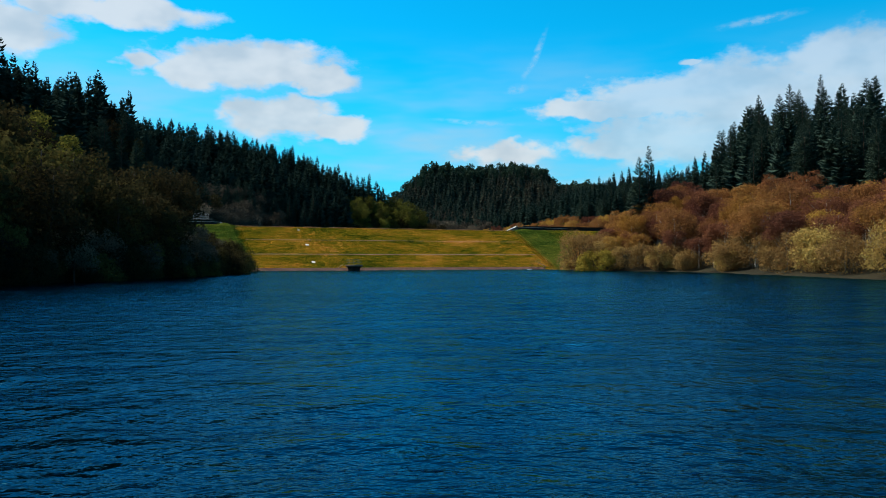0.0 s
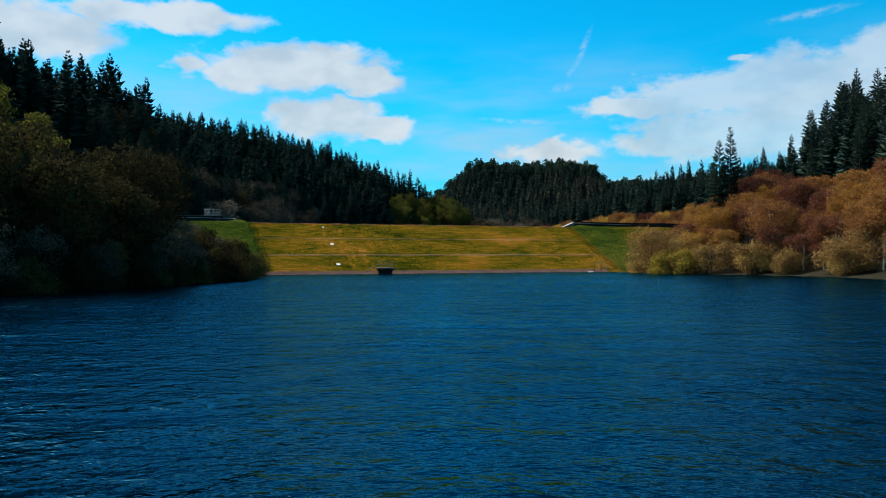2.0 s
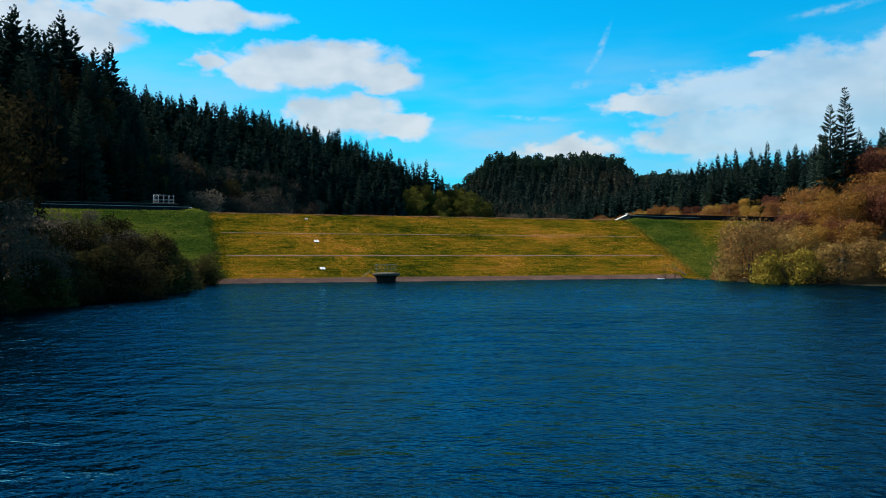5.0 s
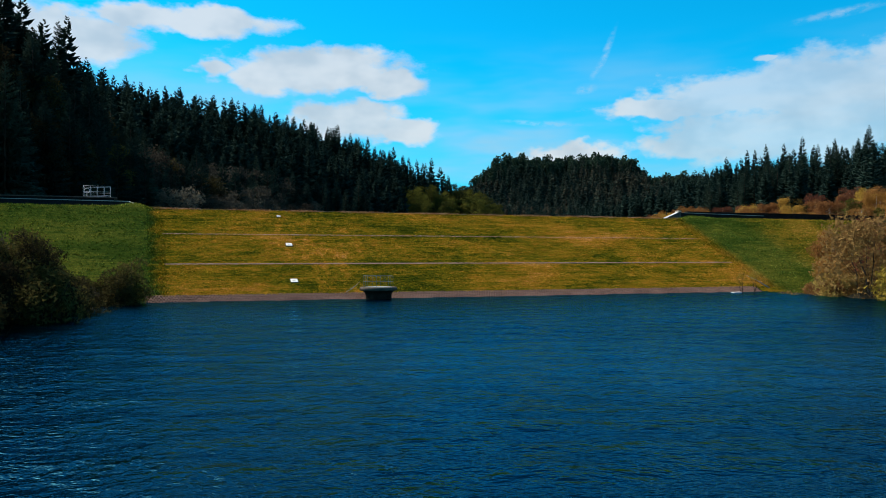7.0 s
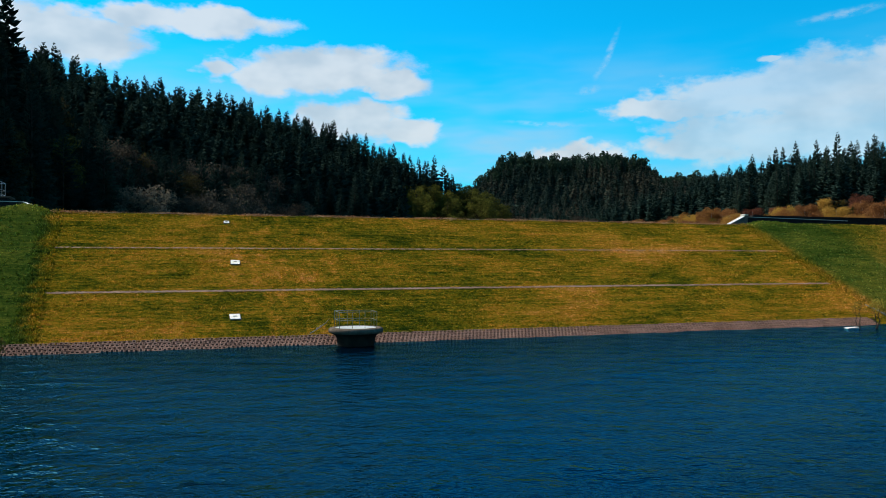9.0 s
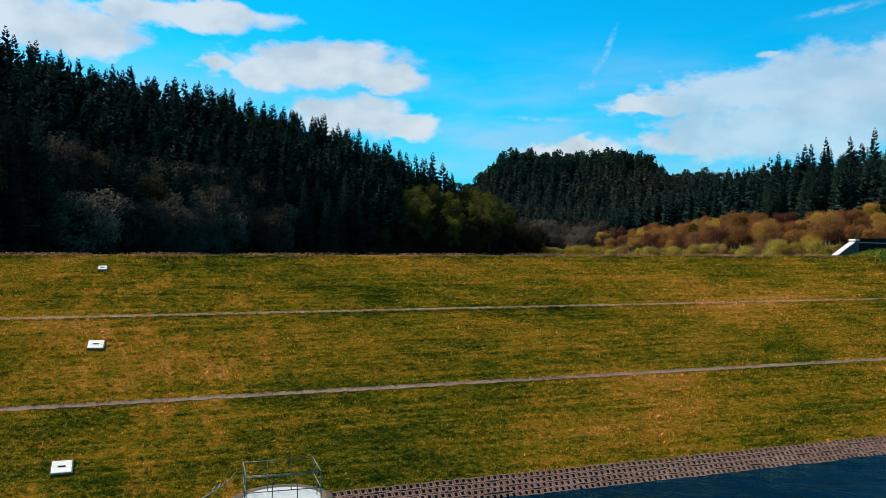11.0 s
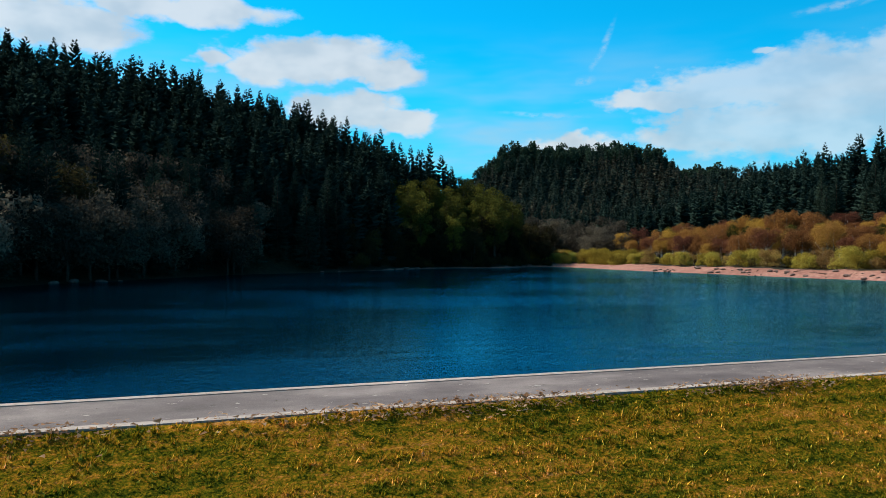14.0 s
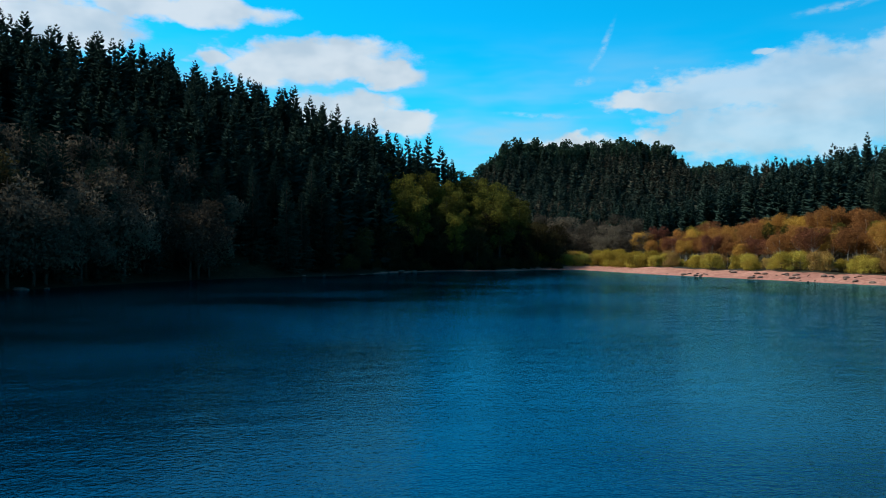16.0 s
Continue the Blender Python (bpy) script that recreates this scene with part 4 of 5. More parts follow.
spots = scatter(rng, -14, 40, 400, 500, 3.4, lambda x, y, z, dl, du, up, s, u: (du > 9) & (du < 16) & (y > 435))
plant(FRESH_BUSH, sized(rng, spots, 0.6, 1.15), rng, "bushes above the beach")
spots = scatter(rng, -12, 22, 462, 520, 6.0, lambda x, y, z, dl, du, up, s, u: (du > 20) & (du < 48))
plant(GREY_TREE, sized(rng, spots, 0.8, 1.3), rng, "bare trees at the valley head")

# upper valley, its right side and head
spots = scatter(rng, -15, 75, 290, 500, 3.6, lambda x, y, z, dl, du, up, s, u: (du > 13) & (du < 19) & (x > -14) & (u > 10))
plant(FRESH_BUSH, sized(rng, spots[::2], 0.45, 1.15), rng, "bushes above the beach")
plant(WILLOW, sized(rng, spots[1::2], 0.4, 0.9), rng, "bushes above the beach")
spots = scatter(rng, 5, 110, 290, 480, 4.8, lambda x, y, z, dl, du, up, s, u: (du > 19) & (du < 42) & (x > 8) & (u > 10))
plant(BIRCH, sized(rng, [p for i, p in enumerate(spots) if i % 5 and i % 3], 0.5, 0.95), rng, "birches above the beach")
plant(RUST_BIRCH, sized(rng, [p for i, p in enumerate(spots) if i % 5 and not i % 3], 0.5, 1.0), rng, "birches above the beach")
plant(FRESH_TREE, sized(rng, spots[::5], 0.4, 0.6), rng, "young trees above the beach", "young tree in pale yellow-green leaf above the beach")
spots = scatter(rng, -40, 180, 230, 560, 6.0, lambda x, y, z, dl, du, up, s, u: (du >= 40) & (du < 95) & (x > -30 - 0 * x) & (u > 10))
near = [p for p in spots if p[1] > 380][:40]
plant(SPRUCE, sized(rng, near, 0.8, 1.1), rng, "spruces above the birches")
ids = {tuple(p) for p in near}
thicket("spruce_wood", FAR_SPRUCE, sized(rng, [p for p in spots if tuple(p) not in ids], 0.7, 1.05), rng, [M_SPRUCE], "dark spruce wood above the birches", "trees")
spots = scatter(rng, -130, 240, 540, 880, 9.6, lambda x, y, z, dl, du, up, s, u: (du > 60) & (y < 900))
thicket("spruce_wood", HEAD_SPRUCE, sized(rng, spots, 0.6, 1.15), rng, [M_MIXED], "dark spruce wood filling the valley head", "trees")
spots = scatter(rng, -90, 150, 830, 960, 10.5, lambda x, y, z, dl, du, up, s, u: (z > 42))
thicket("pine_wood", PINE_FAR, sized(rng, spots, 0.85, 1.5), rng, [M_PINE], "round-topped pines crowning the far hill", "trees")

# ---- the dam's crest road, paths and toe ----


def face_z(u):
    return CREST + FALL * (u - ROAD_NEAR)


def strip(name, s0, s1, u0, u1, z, thick, mat, wob=0.0, step=1.0, seed=1, dam_mat=DAM):
    """A long slab on the dam, lying flat or on the face, with uneven edges. z: a function of u, or a level."""
    r = np.random.default_rng(seed)
    n = max(2, int((s1 - s0) / step) + 1)
    ss = np.linspace(s0, s1, n)
    a, b = u0 + r.uniform(-wob, wob, n), u1 + r.uniform(-wob, wob, n)
    zf = z if callable(z) else (lambda u: np.full(np.shape(u), float(z)))
    top = np.stack([np.stack([ss, a, zf(a)], 1), np.stack([ss, b, zf(b)], 1)], 1)
    V = np.concatenate([top.reshape(-1, 3), (top - (0, 0, thick)).reshape(-1, 3)])
    o = 2 * n
    F = []
    for i in range(n - 1):
        k = 2 * i
        F += [(k, k + 2, k + 3, k + 1), (o + k, o + k + 1, o + k + 3, o + k + 2), (k, o + k, o + k + 2, k + 2), (k + 1, k + 3, o + k + 3, o + k + 1)]
    F += [(0, 1, o + 1, o), (2 * n - 2, o + 2 * n - 2, o + 2 * n - 1, 2 * n - 1)]
    return mesh(name, V, F, mat)


road = tagged(new("road", strip("road", -70.9, 1.1, ROAD_NEAR + 0.3, ROAD_FAR - 0.28, CREST, 0.3, M_ROAD)), "grey worn tarmac road along the dam crest", "road", kind="structure")
road.matrix_world = DAM
krng = np.random.default_rng(3)
for u0, u1, lift in ((ROAD_NEAR, ROAD_NEAR + 0.29, 0.015), (ROAD_FAR - 0.27, ROAD_FAR, 0.018)):
    for i in range(24):
        a = -70.9 + 3.0 * i
        ob = part("kerb", strip("kerb", a + 0.004, a + 2.996, u0, u1, CREST + lift, 0.35, M_KERB, 0.006, 0.75, 100 + i), road)
        ob.location.z = krng.uniform(-0.001, 0.001)
        ob.location.y = krng.uniform(-0.006, 0.006)
wall = tagged(new("wall_upstream", strip("wall_upstream", -71.2, 1.4, ROAD_FAR - 0.2, ROAD_FAR + 0.02, CREST - 0.3, 5.0, M_CONCRETE)), "concrete wall on the lake side of the crest", "wall", kind="structure")
wall.matrix_world = DAM

for u, wid, seed in ((-17.15, 0.26, 11), (-10.6, 0.20, 12)):
    p = new("path", strip("path", -69.6, -0.4, u - wid / 2, u + wid / 2, lambda v: face_z(v) + 0.028, 0.3, M_PATH, 0.035, 0.22, seed))
    p.matrix_world = DAM
    tagged(p, "narrow concrete berm strip half overgrown with grass", "path", kind="structure")


def manhole(s, u, size, turn):
    """A pale square slab in a raised frame, with a lifting slot."""
    root = new("access_cover")
    tilt = math.degrees(math.atan(FALL))
    root.matrix_world = DAM @ pose(s, u, face_z(u) + 0.05, tilt, 0, 0) @ pose(0, 0, 0, 0, 0, turn)
    bm = bmesh.new()
    h = size / 2
    box(bm, (-h, -h, -0.12), (h, h, 0.05), 0.015)
    part("slab", bm_mesh("slab", bm, M_WHITE), root)
    bm = bmesh.new()
    t = 0.035
    for lo, hi in (((-h - t, -h - t, -0.2), (h + t, -h, 0.03)), ((-h - t, h, -0.2), (h + t, h + t, 0.03)),
                   ((-h - t, -h, -0.2), (-h, h, 0.03)), ((h, -h, -0.2), (h + t, h, 0.03))):
        box(bm, lo, hi)
    part("frame", bm_mesh("frame", bm, M_CONCRETE), root)
    bm = bmesh.new()
    box(bm, (-0.13, -0.03, 0.05), (0.13, 0.03, 0.075), 0.008)
    part("handle", bm_mesh("handle", bm, M_STONE), root, "dark lifting handle")
    tagged(root, "white concrete access cover set in the grass bank", "cover", "covers down the bank")


for s, u, size in ((-56.53, -5.9, 0.42), (-56.56, -13.0, 0.68), (-57.4, -20.7, 0.7)):
    manhole(s, u, size, krng.uniform(-6, 6))

# toe of open concrete blocks along the water
BLOCK_L, BLOCK_H = 0.28, 0.35


def block_mesh():
    """A pitched block with a hollow in its top."""
    bm = bmesh.new()
    l, w = BLOCK_L / 2 - 0.012, BLOCK_H / 2 - 0.018
    o = [bm.verts.new((x, y, 0.1)) for x, y in ((-l, -w), (l, -w), (l, w), (-l, w))]
    q = [bm.verts.new((x * 0.58, y * 0.62, 0.1)) for x, y in ((-l, -w), (l, -w), (l, w), (-l, w))]
    d = [bm.verts.new((x * 0.52, y * 0.56, -0.05)) for x, y in ((-l, -w), (l, -w), (l, w), (-l, w))]
    g = [bm.verts.new((x, y, -0.12)) for x, y in ((-l, -w), (l, -w), (l, w), (-l, w))]
    for i in range(4):
        j = (i + 1) % 4
        bm.faces.new((o[i], o[j], q[j], q[i]))
        bm.faces.new((q[i], q[j], d[j], d[i]))
        bm.faces.new((g[i], g[j], o[j], o[i]))
    bm.faces.new(d)
    return bm_mesh("block", bm, M_BLOCK)


toe = new("toe_apron", strip("toe_apron", -71.5, -2.0, -27.0, -23.15, lambda v: face_z(v) + 0.02, 0.4, M_SOIL))
toe.matrix_world = DAM
tagged(toe, "pitched toe of open concrete blocks at the water's edge", "apron", kind="structure")
bmesh_block = block_mesh()
V0 = np.array([v.co[:] for v in bmesh_block.vertices])
F0 = [tuple(p.vertices) for p in bmesh_block.polygons]
tilt = Matrix.Rotation(math.atan(FALL), 4, "X")
loose = []
for row in range(4):
    u = -23.36 - row * 0.315
    for i in range(int(69 / BLOCK_L)):
        s = -71.2 + (i + 0.5 * (row % 2)) * BLOCK_L
        m = Matrix.Translation((s, u, face_z(u) + 0.02 + krng.uniform(-0.02, 0.02))) @ tilt @ Matrix.Rotation(krng.uniform(-0.03, 0.03), 4, "Z")
        if row < 2 and -66.0 < s < -26.0:
            ob = part("block", bmesh_block, toe)
            ob.matrix_basis = m
        else:
            loose.append(m)
VV, FF, n = [], [], 0
for m in loose:
    A = np.array(m)
    VV.append(V0 @ A[:3, :3].T + A[:3, 3])
    FF += [tuple(k + n for k in f) for f in F0]
    n += len(V0)
ob = part("block_course", mesh("block_course", np.concatenate(VV), FF, M_BLOCK), toe, "further courses of the open concrete blocks")
tagged(ob, kind="stuff")

# ---- draw-off shaft in the water ----


def lathe(profile, sides=40):
    V, F = [], []
    for r, z in profile:
        for j in range(sides):
            a = 6.28318 * j / sides
            V.append((r * math.cos(a), r * math.sin(a), z))
    for i in range(len(profile) - 1):
        for j in range(sides):
            k, l = i * sides + j, i * sides + (j + 1) % sides
            F.append((k, l, l + sides, k + sides))
    return np.array(V), F


def rod(a, b, r=0.017, sides=8):
    return tube([a, ((a[0] + b[0]) / 2, (a[1] + b[1]) / 2, (a[2] + b[2]) / 2), b], [r, r, r], sides)


def overflow_shaft():
    root = new("overflow_shaft")
    root.matrix_world = DAM @ pose(-50.03, -25.44, 0, 0, 0, -4)
    part("stem", mesh("stem", *lathe([(1.22, -3), (1.22, 0.0), (1.24, 0.3), (1.27, 0.62), (1.36, 0.84), (1.52, 0.98), (1.66, 1.04)]), M_SHAFT, True), root, "stained concrete stem flaring upwards")
    part("rim", mesh("rim", *lathe([(1.60, 1.02), (1.74, 1.03), (1.82, 1.10), (1.84, 1.22), (1.80, 1.33), (1.70, 1.39), (1.40, 1.40), (1.34, 1.36), (1.34, 1.1)]), M_RIM, True), root, "thick rounded concrete rim")
    part("deck", mesh("deck", *lathe([(1.38, 1.33), (1.37, 1.38), (0.7, 1.385), (0.01, 1.385)], 32), M_STEEL), root, "pale steel deck")
    x0, x1, y0, y1, z0, z1 = -1.28, 1.22, -0.98, 0.98, 1.36, 2.46
    spots = [(x0, y0), (-0.42, y0), (0.42, y0), (x1, y0), (x0, y1), (-0.42, y1), (0.42, y1), (x1, y1), (x0, 0), (x1, 0)]
    post = mesh("post", *rod((0, 0, z0), (0, 0, z1)), M_RAIL, True)
    for x, y in spots:
        part("post", post, root).location = (x, y, 0)
    for z in (z1, (z0 + z1) / 2):
        for a, b in (((x0, y0, z), (x1, y0, z)), ((x0, y1, z), (x1, y1, z)), ((x0, y0, z), (x0, y1, z)), ((x1, y0, z), (x1, y1, z))):
            part("rail", mesh("rail", *rod(a, b), M_RAIL, True), root)
    tagged(root, "round concrete overflow shaft with steel railing standing in the water", "shaft")


overflow_shaft()

# ---- parapets, wing walls and the railed platform ----


def parapet(name, pts, thick, foot, label, mat=M_STONE, coping=M_COPING):
    """A wall along (s, u, top) points, with a coping laid on it in lengths."""
    root = new(name)
    root.matrix_world = DAM
    for i in range(len(pts) - 1):
        (s0, u0, z0), (s1, u1, z1) = pts[i], pts[i + 1]
        d = Vector((s1 - s0, u1 - u0, 0))
        L = d.length
        nrm = Vector((-d.y, d.x, 0)) / L
        for nm, a, b, lo, hi, m in (("wall", -thick / 2, thick / 2, -foot, -0.07, mat), ("coping", -thick / 2 - 0.05, thick / 2 + 0.05, -0.068, 0.0, coping)):
            if m is None:
                continue
            cuts = [0.0, 1.0] if nm == "wall" else [k / max(1, round(L / 1.8)) for k in range(max(1, round(L / 1.8)) + 1)]
            for c0, c1 in zip(cuts[:-1], cuts[1:]):
                g = 0.006 / L if nm == "coping" else 0.0
                V = []
                for c in (c0 + g, c1 - g):
                    p = Vector((s0, u0, z0)).lerp(Vector((s1, u1, z1)), c)
                    for w, z in ((a, lo), (b, lo), (b, hi), (a, hi)):
                        V.append((p.x + nrm.x * w, p.y + nrm.y * w, p.z + z))
                F = [(0, 1, 2, 3), (7, 6, 5, 4), (0, 4, 5, 1), (1, 5, 6, 2), (2, 6, 7, 3), (3, 7, 4, 0)]
                part(nm, mesh(nm, V, F, m), root, "pale stone coping" if nm == "coping" and c0 == 0 else "")
    return tagged(root, label, "wall", kind="structure")


parapet("wall_right_wing", [(0.3, -1.2, 9.98), (4.25, 0.6, 11.18)], 0.4, 1.6, "sloping wing wall with pale coping at the end of the crest", M_CONCRETE)
parapet("wall_right_parapet", [(4.8, 0.7, 11.12), (13.0, 0.7, 11.02), (20.5, 0.7, 10.9)], 0.4, 1.2, "dark stone parapet with pale coping along the road")
parapet("wall_right_wave", [(9.0, 4.6, 11.58), (30.0, 4.6, 11.58), (60.0, 4.6, 11.58)], 0.45, 2.4, "dark stone wave wall facing the upper lake", M_STONE, M_STONE)
parapet("wall_left_wing", [(-70.7, -1.2, 9.98), (-72.9, 0.0, 10.92)], 0.4, 1.6, "short sloping wing wall with pale coping", M_CONCRETE)
parapet("wall_left_parapet", [(-73.0, 0.0, 10.94), (-90.0, 0.0, 11.0), (-116.0, 0.0, 11.05)], 0.4, 1.4, "dark stone parapet with pale coping along the road")


def pillar():
    root = new("pillar")
    root.matrix_world = DAM @ pose(4.5, 0.66, 0, 0, 0, 12)
    bm = bmesh.new()
    box(bm, (-0.28, -0.28, 9.8), (0.28, 0.28, 11.24), 0.02)
    part("shaft", bm_mesh("shaft", bm, M_CONCRETE), root)
    bm = bmesh.new()
    box(bm, (-0.34, -0.34, 11.242), (0.34, 0.34, 11.38), 0.03)
    part("cap", bm_mesh("cap", bm, M_WHITE), root, "white cap stone")
    tagged(root, "stone end pillar with white cap", "pillar")


pillar()


def platform():
    root = new("railed_platform")
    root.matrix_world = DAM
    bm = bmesh.new()
    box(bm, (-104.0, 2.6, 11.46), (-74.3, 5.6, 11.56), 0.02)
    part("deck", bm_mesh("deck", bm, M_CONCRETE), root, "concrete deck")
    bm = bmesh.new()
    box(bm, (-103.6, 2.9, 6.0), (-74.6, 5.3, 11.458))
    part("base", bm_mesh("base", bm, M_STONE), root, "dark stone base")
    x0, x1, y0, y1, z0, z1 = -78.0, -75.05, 3.0, 5.0, 11.56, 12.86
    post = mesh("post", *rod((0, 0, z0), (0, 0, z1), 0.022), M_STEEL, True)
    for x in (x0, x0 + 0.75, x0 + 1.5, x0 + 2.25, x1):
        for y in (y0, y1):
            part("post", post, root).location = (x, y, 0)
    for z in (z1, z0 + 0.62, z0 + 0.2):
        for a, b in (((x0, y0, z), (x1, y0, z)), ((x0, y1, z), (x1, y1, z)), ((x0, y0, z), (x0, y1, z)), ((x1, y0, z), (x1, y1, z))):
            part("rail", mesh("rail", *rod(a, b, 0.018), M_STEEL, True), root)
    # the valve wheel inside its rail
    part("wheel", mesh("wheel", *lathe([(0.30, 0.0), (0.33, 0.03), (0.30, 0.06), (0.27, 0.03), (0.30, 0.0)], 20), M_STEEL, True), root, "valve wheel").matrix_basis = pose(x0 + 0.38, y0 + 0.5, z0 + 0.75, 80, 0, 0)
    part("spindle", mesh("spindle", *rod((x0 + 0.38, y0 + 0.5, z0), (x0 + 0.38, y0 + 0.5, z0 + 0.75), 0.04), M_STEEL), root)
    tagged(root, "concrete valve platform with grey steel railing", "platform")


platform()

# ---- turf ----


def turf(name, area, count, lo, hi, width, label, seed, keep=None):
    """Grass blades standing on the bank, one mesh."""
    r = np.random.default_rng(seed)
    s0, s1, u0, u1 = area
    # two blades in three stand in small clumps
    each = 7
    k = count * 2 // 3 // each
    S = np.concatenate([r.uniform(s0, s1, count - k * each), np.repeat(r.uniform(s0, s1, k), each) + r.normal(0, 0.055, k * each)])
    U = np.concatenate([r.uniform(u0, u1, count - k * each), np.repeat(r.uniform(u0, u1, k), each) + r.normal(0, 0.045, k * each)])
    S, U = np.clip(S, s0, s1), np.clip(U, u0, u1)
    if keep is not None:
        k = keep(S, U, r)
        S, U = S[k], U[k]
    n = len(S)
    Z = bank_height(S, U) - 0.02
    H = r.uniform(lo, hi, n) * (0.8 + 0.3 * np.sin(U * 11.0 + 0.4 * np.sin(S * 0.3)))
    V = np.zeros((n, 2, 3, 3))
    for b in range(2):
        a = r.uniform(0, 6.283, n)
        lean = r.uniform(0.1, 0.9, n) * H
        la = r.uniform(0, 6.283, n)
        ox, oy = r.normal(0, 0.03, n), r.normal(0, 0.03, n)
        w = width * r.uniform(0.6, 1.5, n)
        for c, sg in ((0, -1), (1, 1)):
            V[:, b, c] = np.stack([S + ox + np.cos(a) * w * sg, U + oy + np.sin(a) * w * sg, Z], 1)
        V[:, b, 2] = np.stack([S + ox + np.cos(la) * lean, U + oy + np.sin(la) * lean, Z + H * r.uniform(0.7, 1.1, n)], 1)
    V = V.reshape(-1, 3)
    ob = new(name, mesh(name, V, np.arange(len(V)).reshape(-1, 3), M_BLADES))
    ob.matrix_world = DAM
    return tagged(ob, label, "grass", kind="stuff")


def off_strips(S, U, r):
    on = (np.abs(U + 17.15) < 0.10) | (np.abs(U + 10.6) < 0.07)
    over = np.sin(S * 0.55 + 2.1 * np.sin(S * 0.17 + U)) > 0.72
    return ~on | (r.uniform(size=len(S)) < np.where(over, 0.9, 0.15))


turf("grass", (-70.5, 1.0, -23.2, ROAD_NEAR - 0.05), 260000, 0.05, 0.15, 0.019, "short mown grass on the dam face", 21, off_strips)
turf("grass", (-100.0, -70.5, -24.5, 0.0), 22000, 0.07, 0.22, 0.04, "rougher green grass beyond the spillway", 22)
turf("grass", (1.0, 34.0, -24.5, 0.0), 24000, 0.07, 0.22, 0.04, "rougher green grass beyond the spillway", 23)
for c, seed in ((-70.3, 24), (0.2, 25)):
    turf("grass_tussocks", (c - 0.8, c + 0.8, -23.0, -4.2), 4200, 0.12, 0.36, 0.04, "straw-coloured tussocks along the edge of the mown bank", seed)
turf("grass_fringe", (-71.0, 1.0, -23.35, -23.05), 4000, 0.08, 0.24, 0.03, "longer grass hanging over the block toe", 26)


for u, h, seed in ((-17.15, 0.13, 41), (-10.6, 0.10, 42)):
    for side in (-1, 1):
        turf("grass_edging", (-69.6, -0.4, u + side * (h + 0.02) - 0.04, u + side * (h + 0.02) + 0.04), 3600, 0.05, 0.15, 0.02, "grass creeping over the edge of the berm strip", seed + 10 * side)


def litter():
    """Dead leaves blown against the kerb."""
    r = np.random.default_rng(31)
    n = 17000
    S = r.uniform(-70.5, 0.5, n)
    U = ROAD_NEAR - np.abs(r.normal(0, 0.22, n)) + 0.06
    k = r.uniform(size=n) < 0.55 + 0.45 * np.sin(S * 0.8 + 1.1 * np.sin(S * 0.23))
    S, U = S[k], U[k]
    c = np.stack([S, U, np.minimum(bank_height(S, U), CREST) + r.uniform(0.05, 0.16, len(S))], 1)
    a = r.normal(size=(len(S), 3, 3)) * 0.042
    a[:, :, 2] *= 0.5
    V = (c[:, None] + a).reshape(-1, 3)
    ob = new("leaf_litter", mesh("leaf_litter", V, np.arange(len(V)).reshape(-1, 3), M_LITTER))
    ob.matrix_world = DAM
    tagged(ob, "brown dead leaves drifted along the road edge", "leaves", kind="stuff")
    n = 420
    c = np.stack([r.uniform(-65, 1, n), r.uniform(ROAD_NEAR + 0.35, ROAD_FAR - 0.3, n), np.full(n, CREST + 0.012)], 1)
    a = r.normal(size=(n, 3, 3)) * np.array([0.05, 0.03, 0.004])
    V = (c[:, None] + a).reshape(-1, 3)
    ob = new("road_debris", mesh("road_debris", V, np.arange(len(V)).reshape(-1, 3), M_DEBRIS))
    ob.matrix_world = DAM
    tagged(ob, "pale leaf scraps and grit scattered on the road", "debris", kind="stuff")


M_LITTER = foliage("dead_leaves", (0.14, 0.06, 0.03), (0.34, 0.19, 0.10), (0.62, 0.46, 0.30), 0.8)
M_DEBRIS = foliage("road_scraps", (0.02, 0.018, 0.015), (0.22, 0.19, 0.16), (0.75, 0.70, 0.62), 3.0)
litter()

# ---- stones and driftwood ----


def rock(x, y, z, size, seed, label, group):
    r = np.random.default_rng(seed)
    bm = bmesh.new()
    bmesh.ops.create_icosphere(bm, subdivisions=2, radius=0.5)
    k = r.uniform(-1, 1, (4, 3)) * 3
    for v in bm.verts:
        c = v.co.copy()
        f = 1 + 0.16 * sum(math.sin(a[0] * c.x + a[1] * c.y + a[2] * c.z + i) for i, a in enumerate(k))
        v.co = Vector((c.x * 1.35 * f, c.y * f, c.z * 0.6 * f))
    ob = new("rock", bm_mesh("rock", bm, M_ROCK))
    ob.matrix_world = Matrix.LocRotScale((x, y, z + size * 0.1), Euler((r.uniform(-0.2, 0.2), r.uniform(-0.2, 0.2), r.uniform(0, 6.28))), (size, size, size))
    return tagged(ob, label, "rock", group)


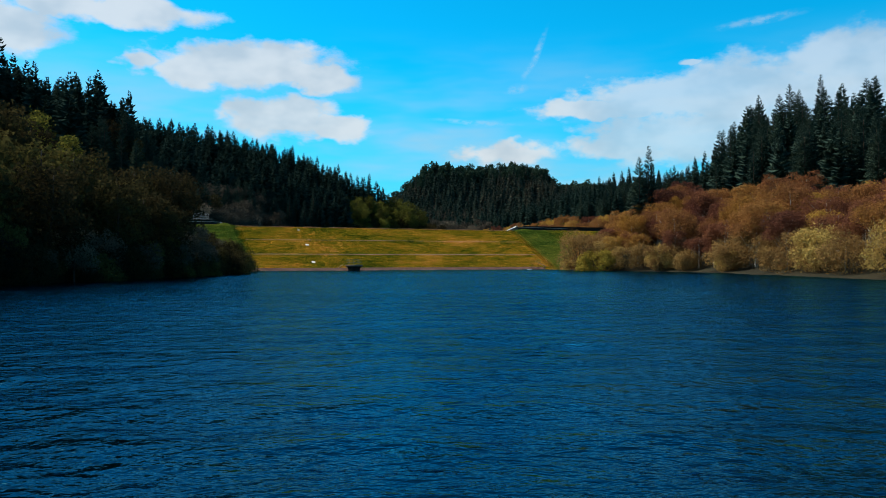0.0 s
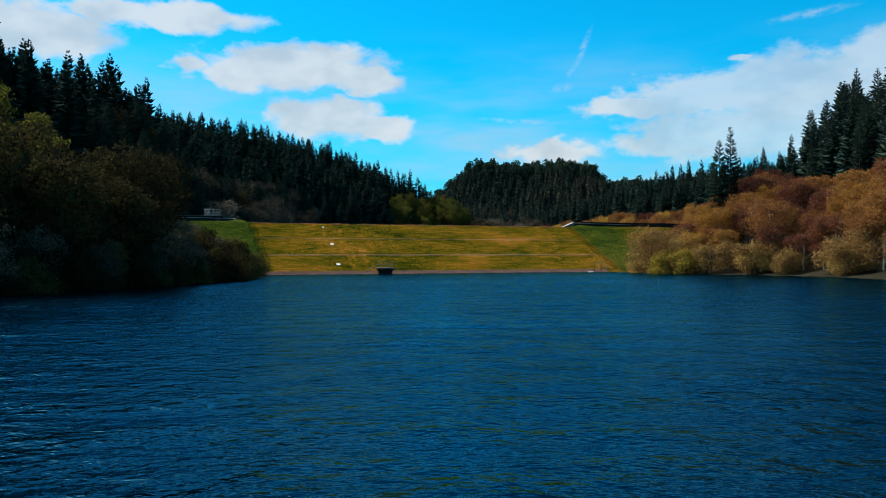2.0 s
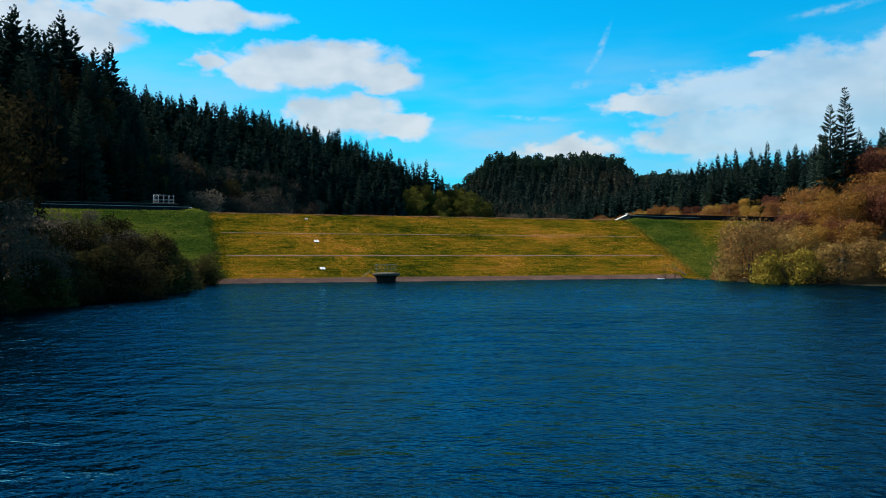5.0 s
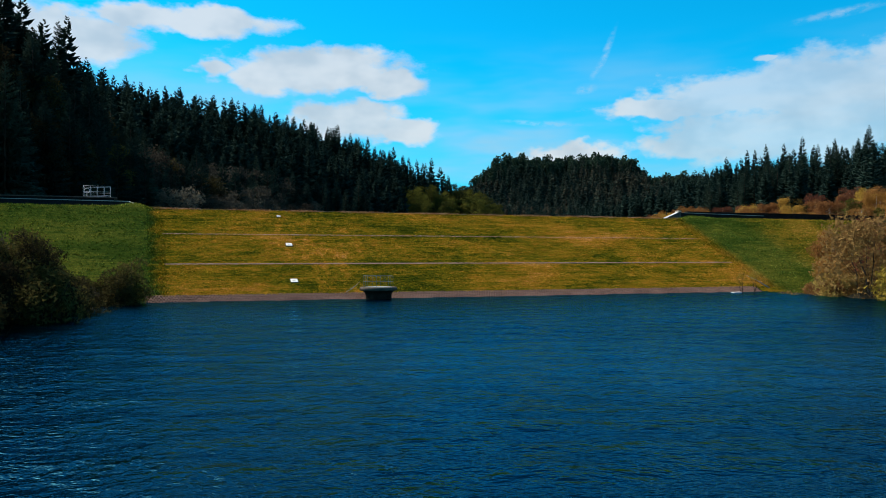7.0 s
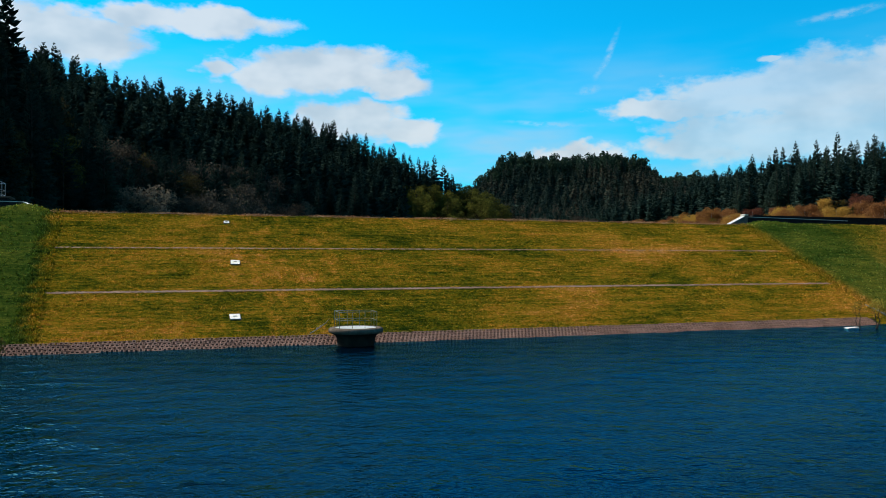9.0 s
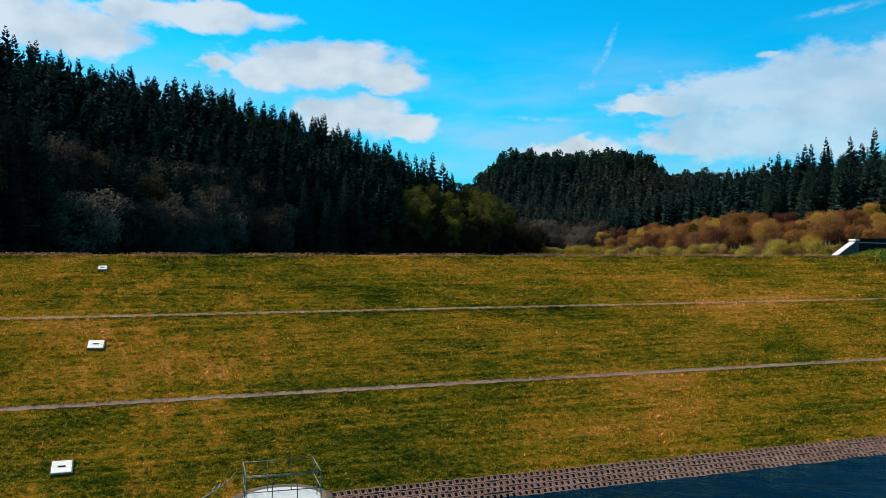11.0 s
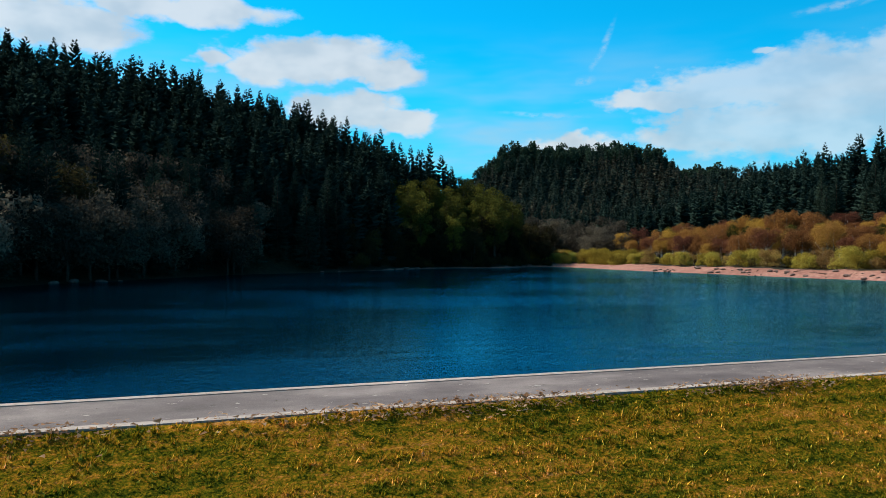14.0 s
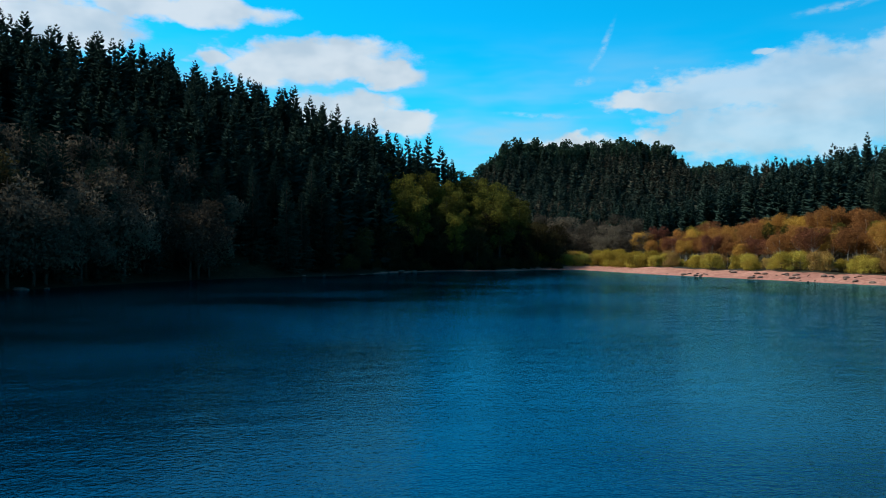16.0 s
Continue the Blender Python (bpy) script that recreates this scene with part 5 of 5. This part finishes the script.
def branch(x, y, z, length, turn, seed, label, mat=None, rise=0.0):
    """A bleached fallen branch with side shoots."""
    r = np.random.default_rng(seed)
    t = np.linspace(0, 1, 7)
    P = np.stack([t * length, 0.12 * length * np.sin(t * 3 + r.uniform(0, 3)), 0.06 + length * t * (0.25 * r.uniform(0.1, 0.6) + rise * (0.4 + 0.6 * t))], 1)
    out = [tube(P, 0.09 * (1 - 0.8 * t) * max(0.5, length / 3), 6)]
    for i in (2, 3, 4):
        e = P[i] + np.array([0.25, r.choice([-1, 1]) * 0.3, r.uniform(0.1, 0.4)]) * length * 0.5
        out.append(tube([P[i], (P[i] + e) / 2 + (0, 0, 0.04), e], [0.04, 0.03, 0.008], 5))
    ob = new("driftwood", mesh("driftwood", *joined(out), mat or M_DRIFT, True))
    ob.matrix_world = pose(x, y, z, 0, 0, turn)
    return tagged(ob, label, "driftwood")


rrng = np.random.default_rng(40)
for i in range(46):
    t = rrng.uniform(0, 1)
    a, b = (np.array(UPPER_SHORE[k], float) for k in ((18, 17), (17, 16), (16, 15), (19, 18))[i % 4])
    p = a + (b - a) * t
    inland = np.array([0.88, 0.45]) * rrng.uniform(0.2, 9.0)
    x, y = p + inland
    z = float(ground_height(np.array([x]), np.array([y]))[0][0])
    rock(x, y, z, rrng.uniform(0.3, 1.0), 50 + i, "weathered reddish stone on the sand beach", "stones on the beach")
for i, (x, y) in enumerate([(-86.5, 310), (-88.5, 305), (-85.5, 314), (-89, 300), (-50.5, 414), (-53, 409), (-48, 419), (-62.5, 381), (-66, 377)]):
    z = float(ground_height(np.array([x]), np.array([y]))[0][0])
    rock(x, y, max(z, UPPER - 0.1), rrng.uniform(0.5, 1.3), 120 + i, "pale flat stone at the shaded waterline", "stones on the shaded shore")
for i, (x, y, l, a) in enumerate([(41, 362, 2.6, 30), (44, 352, 3.2, 160), (36, 372, 2.2, 80), (46, 347, 3.0, 10), (31, 384, 2.4, 140)]):
    z = float(ground_height(np.array([x]), np.array([y]))[0][0])
    branch(x, y, z, l, a, 70 + i, "dark bleached branch lying on the sand beach", M_TRUNK)
q = DAM @ Vector((-52.6, -23.1, face_z(-23.1) + 0.08))
branch(q.x, q.y, q.z, 1.3, 35, 81, "pale crooked driftwood stranded above the block toe", rise=0.7)


def leaning_pole(a, b, label):
    """A bleached pole with one end on the bank, thicker at the foot, with two stubs of side branches."""
    A, B = np.array(a), np.array(b)
    t = np.linspace(0, 1, 6)
    P = A + (B - A) * t[:, None] + np.stack([0 * t, 0.06 * np.sin(4 * t), 0.10 * np.sin(3.1 * t)], 1)
    out = [tube(P, 0.085 - 0.05 * t, 7)]
    for k in (2, 3):
        out.append(tube([P[k], P[k] + (0.1, 0.05, 0.12), P[k] + (0.16, 0.1, 0.3)], [0.03, 0.02, 0.008], 5))
    return tagged(new("pole", mesh("pole", *joined(out), M_DRIFT, True)), label, "pole")


def flat_slab(x, y, z, length, width, turn, label):
    """A worn slab with uneven, rounded edges."""
    r = np.random.default_rng(91)
    bm = bmesh.new()
    box(bm, (-length / 2, -width / 2, -0.12), (length / 2, width / 2, 0.06), 0.03)
    for v in bm.verts:
        v.co += Vector(r.uniform(-0.025, 0.025, 3))
    ob = new("slab", bm_mesh("slab", bm, M_COPING))
    ob.matrix_world = pose(x, y, z, 3, -2, turn)
    return tagged(ob, label, "slab")


leaning_pole((21.4, 188.6, 0.75), (18.9, 188.6, 2.15), "bleached pole leaning over the water's edge")
flat_slab(17.6, 188.0, LOWER + 0.04, 1.1, 0.5, 20, "pale stone slab lying at the water's edge")
# two bare saplings at the end of the toe
twig_rng = np.random.default_rng(77)
SAPLING = tree_things("sapling", [(stems(twig_rng, 2.4, 0.7, 2, 0.06, 6, 0.12), leaves(twig_rng, [(0, 0, 1.9, 0.7, 0.7)], 160, 0.16, 0.9))], M_TRUNK, M_FRESH,
                      "thin dark-stemmed sapling at the water's edge", "sapling")
plant(SAPLING, [(18.3, 188.3, 0.25, 0.9), (19.6, 187.9, 0.25, 1.0)], twig_rng, "saplings by the water")
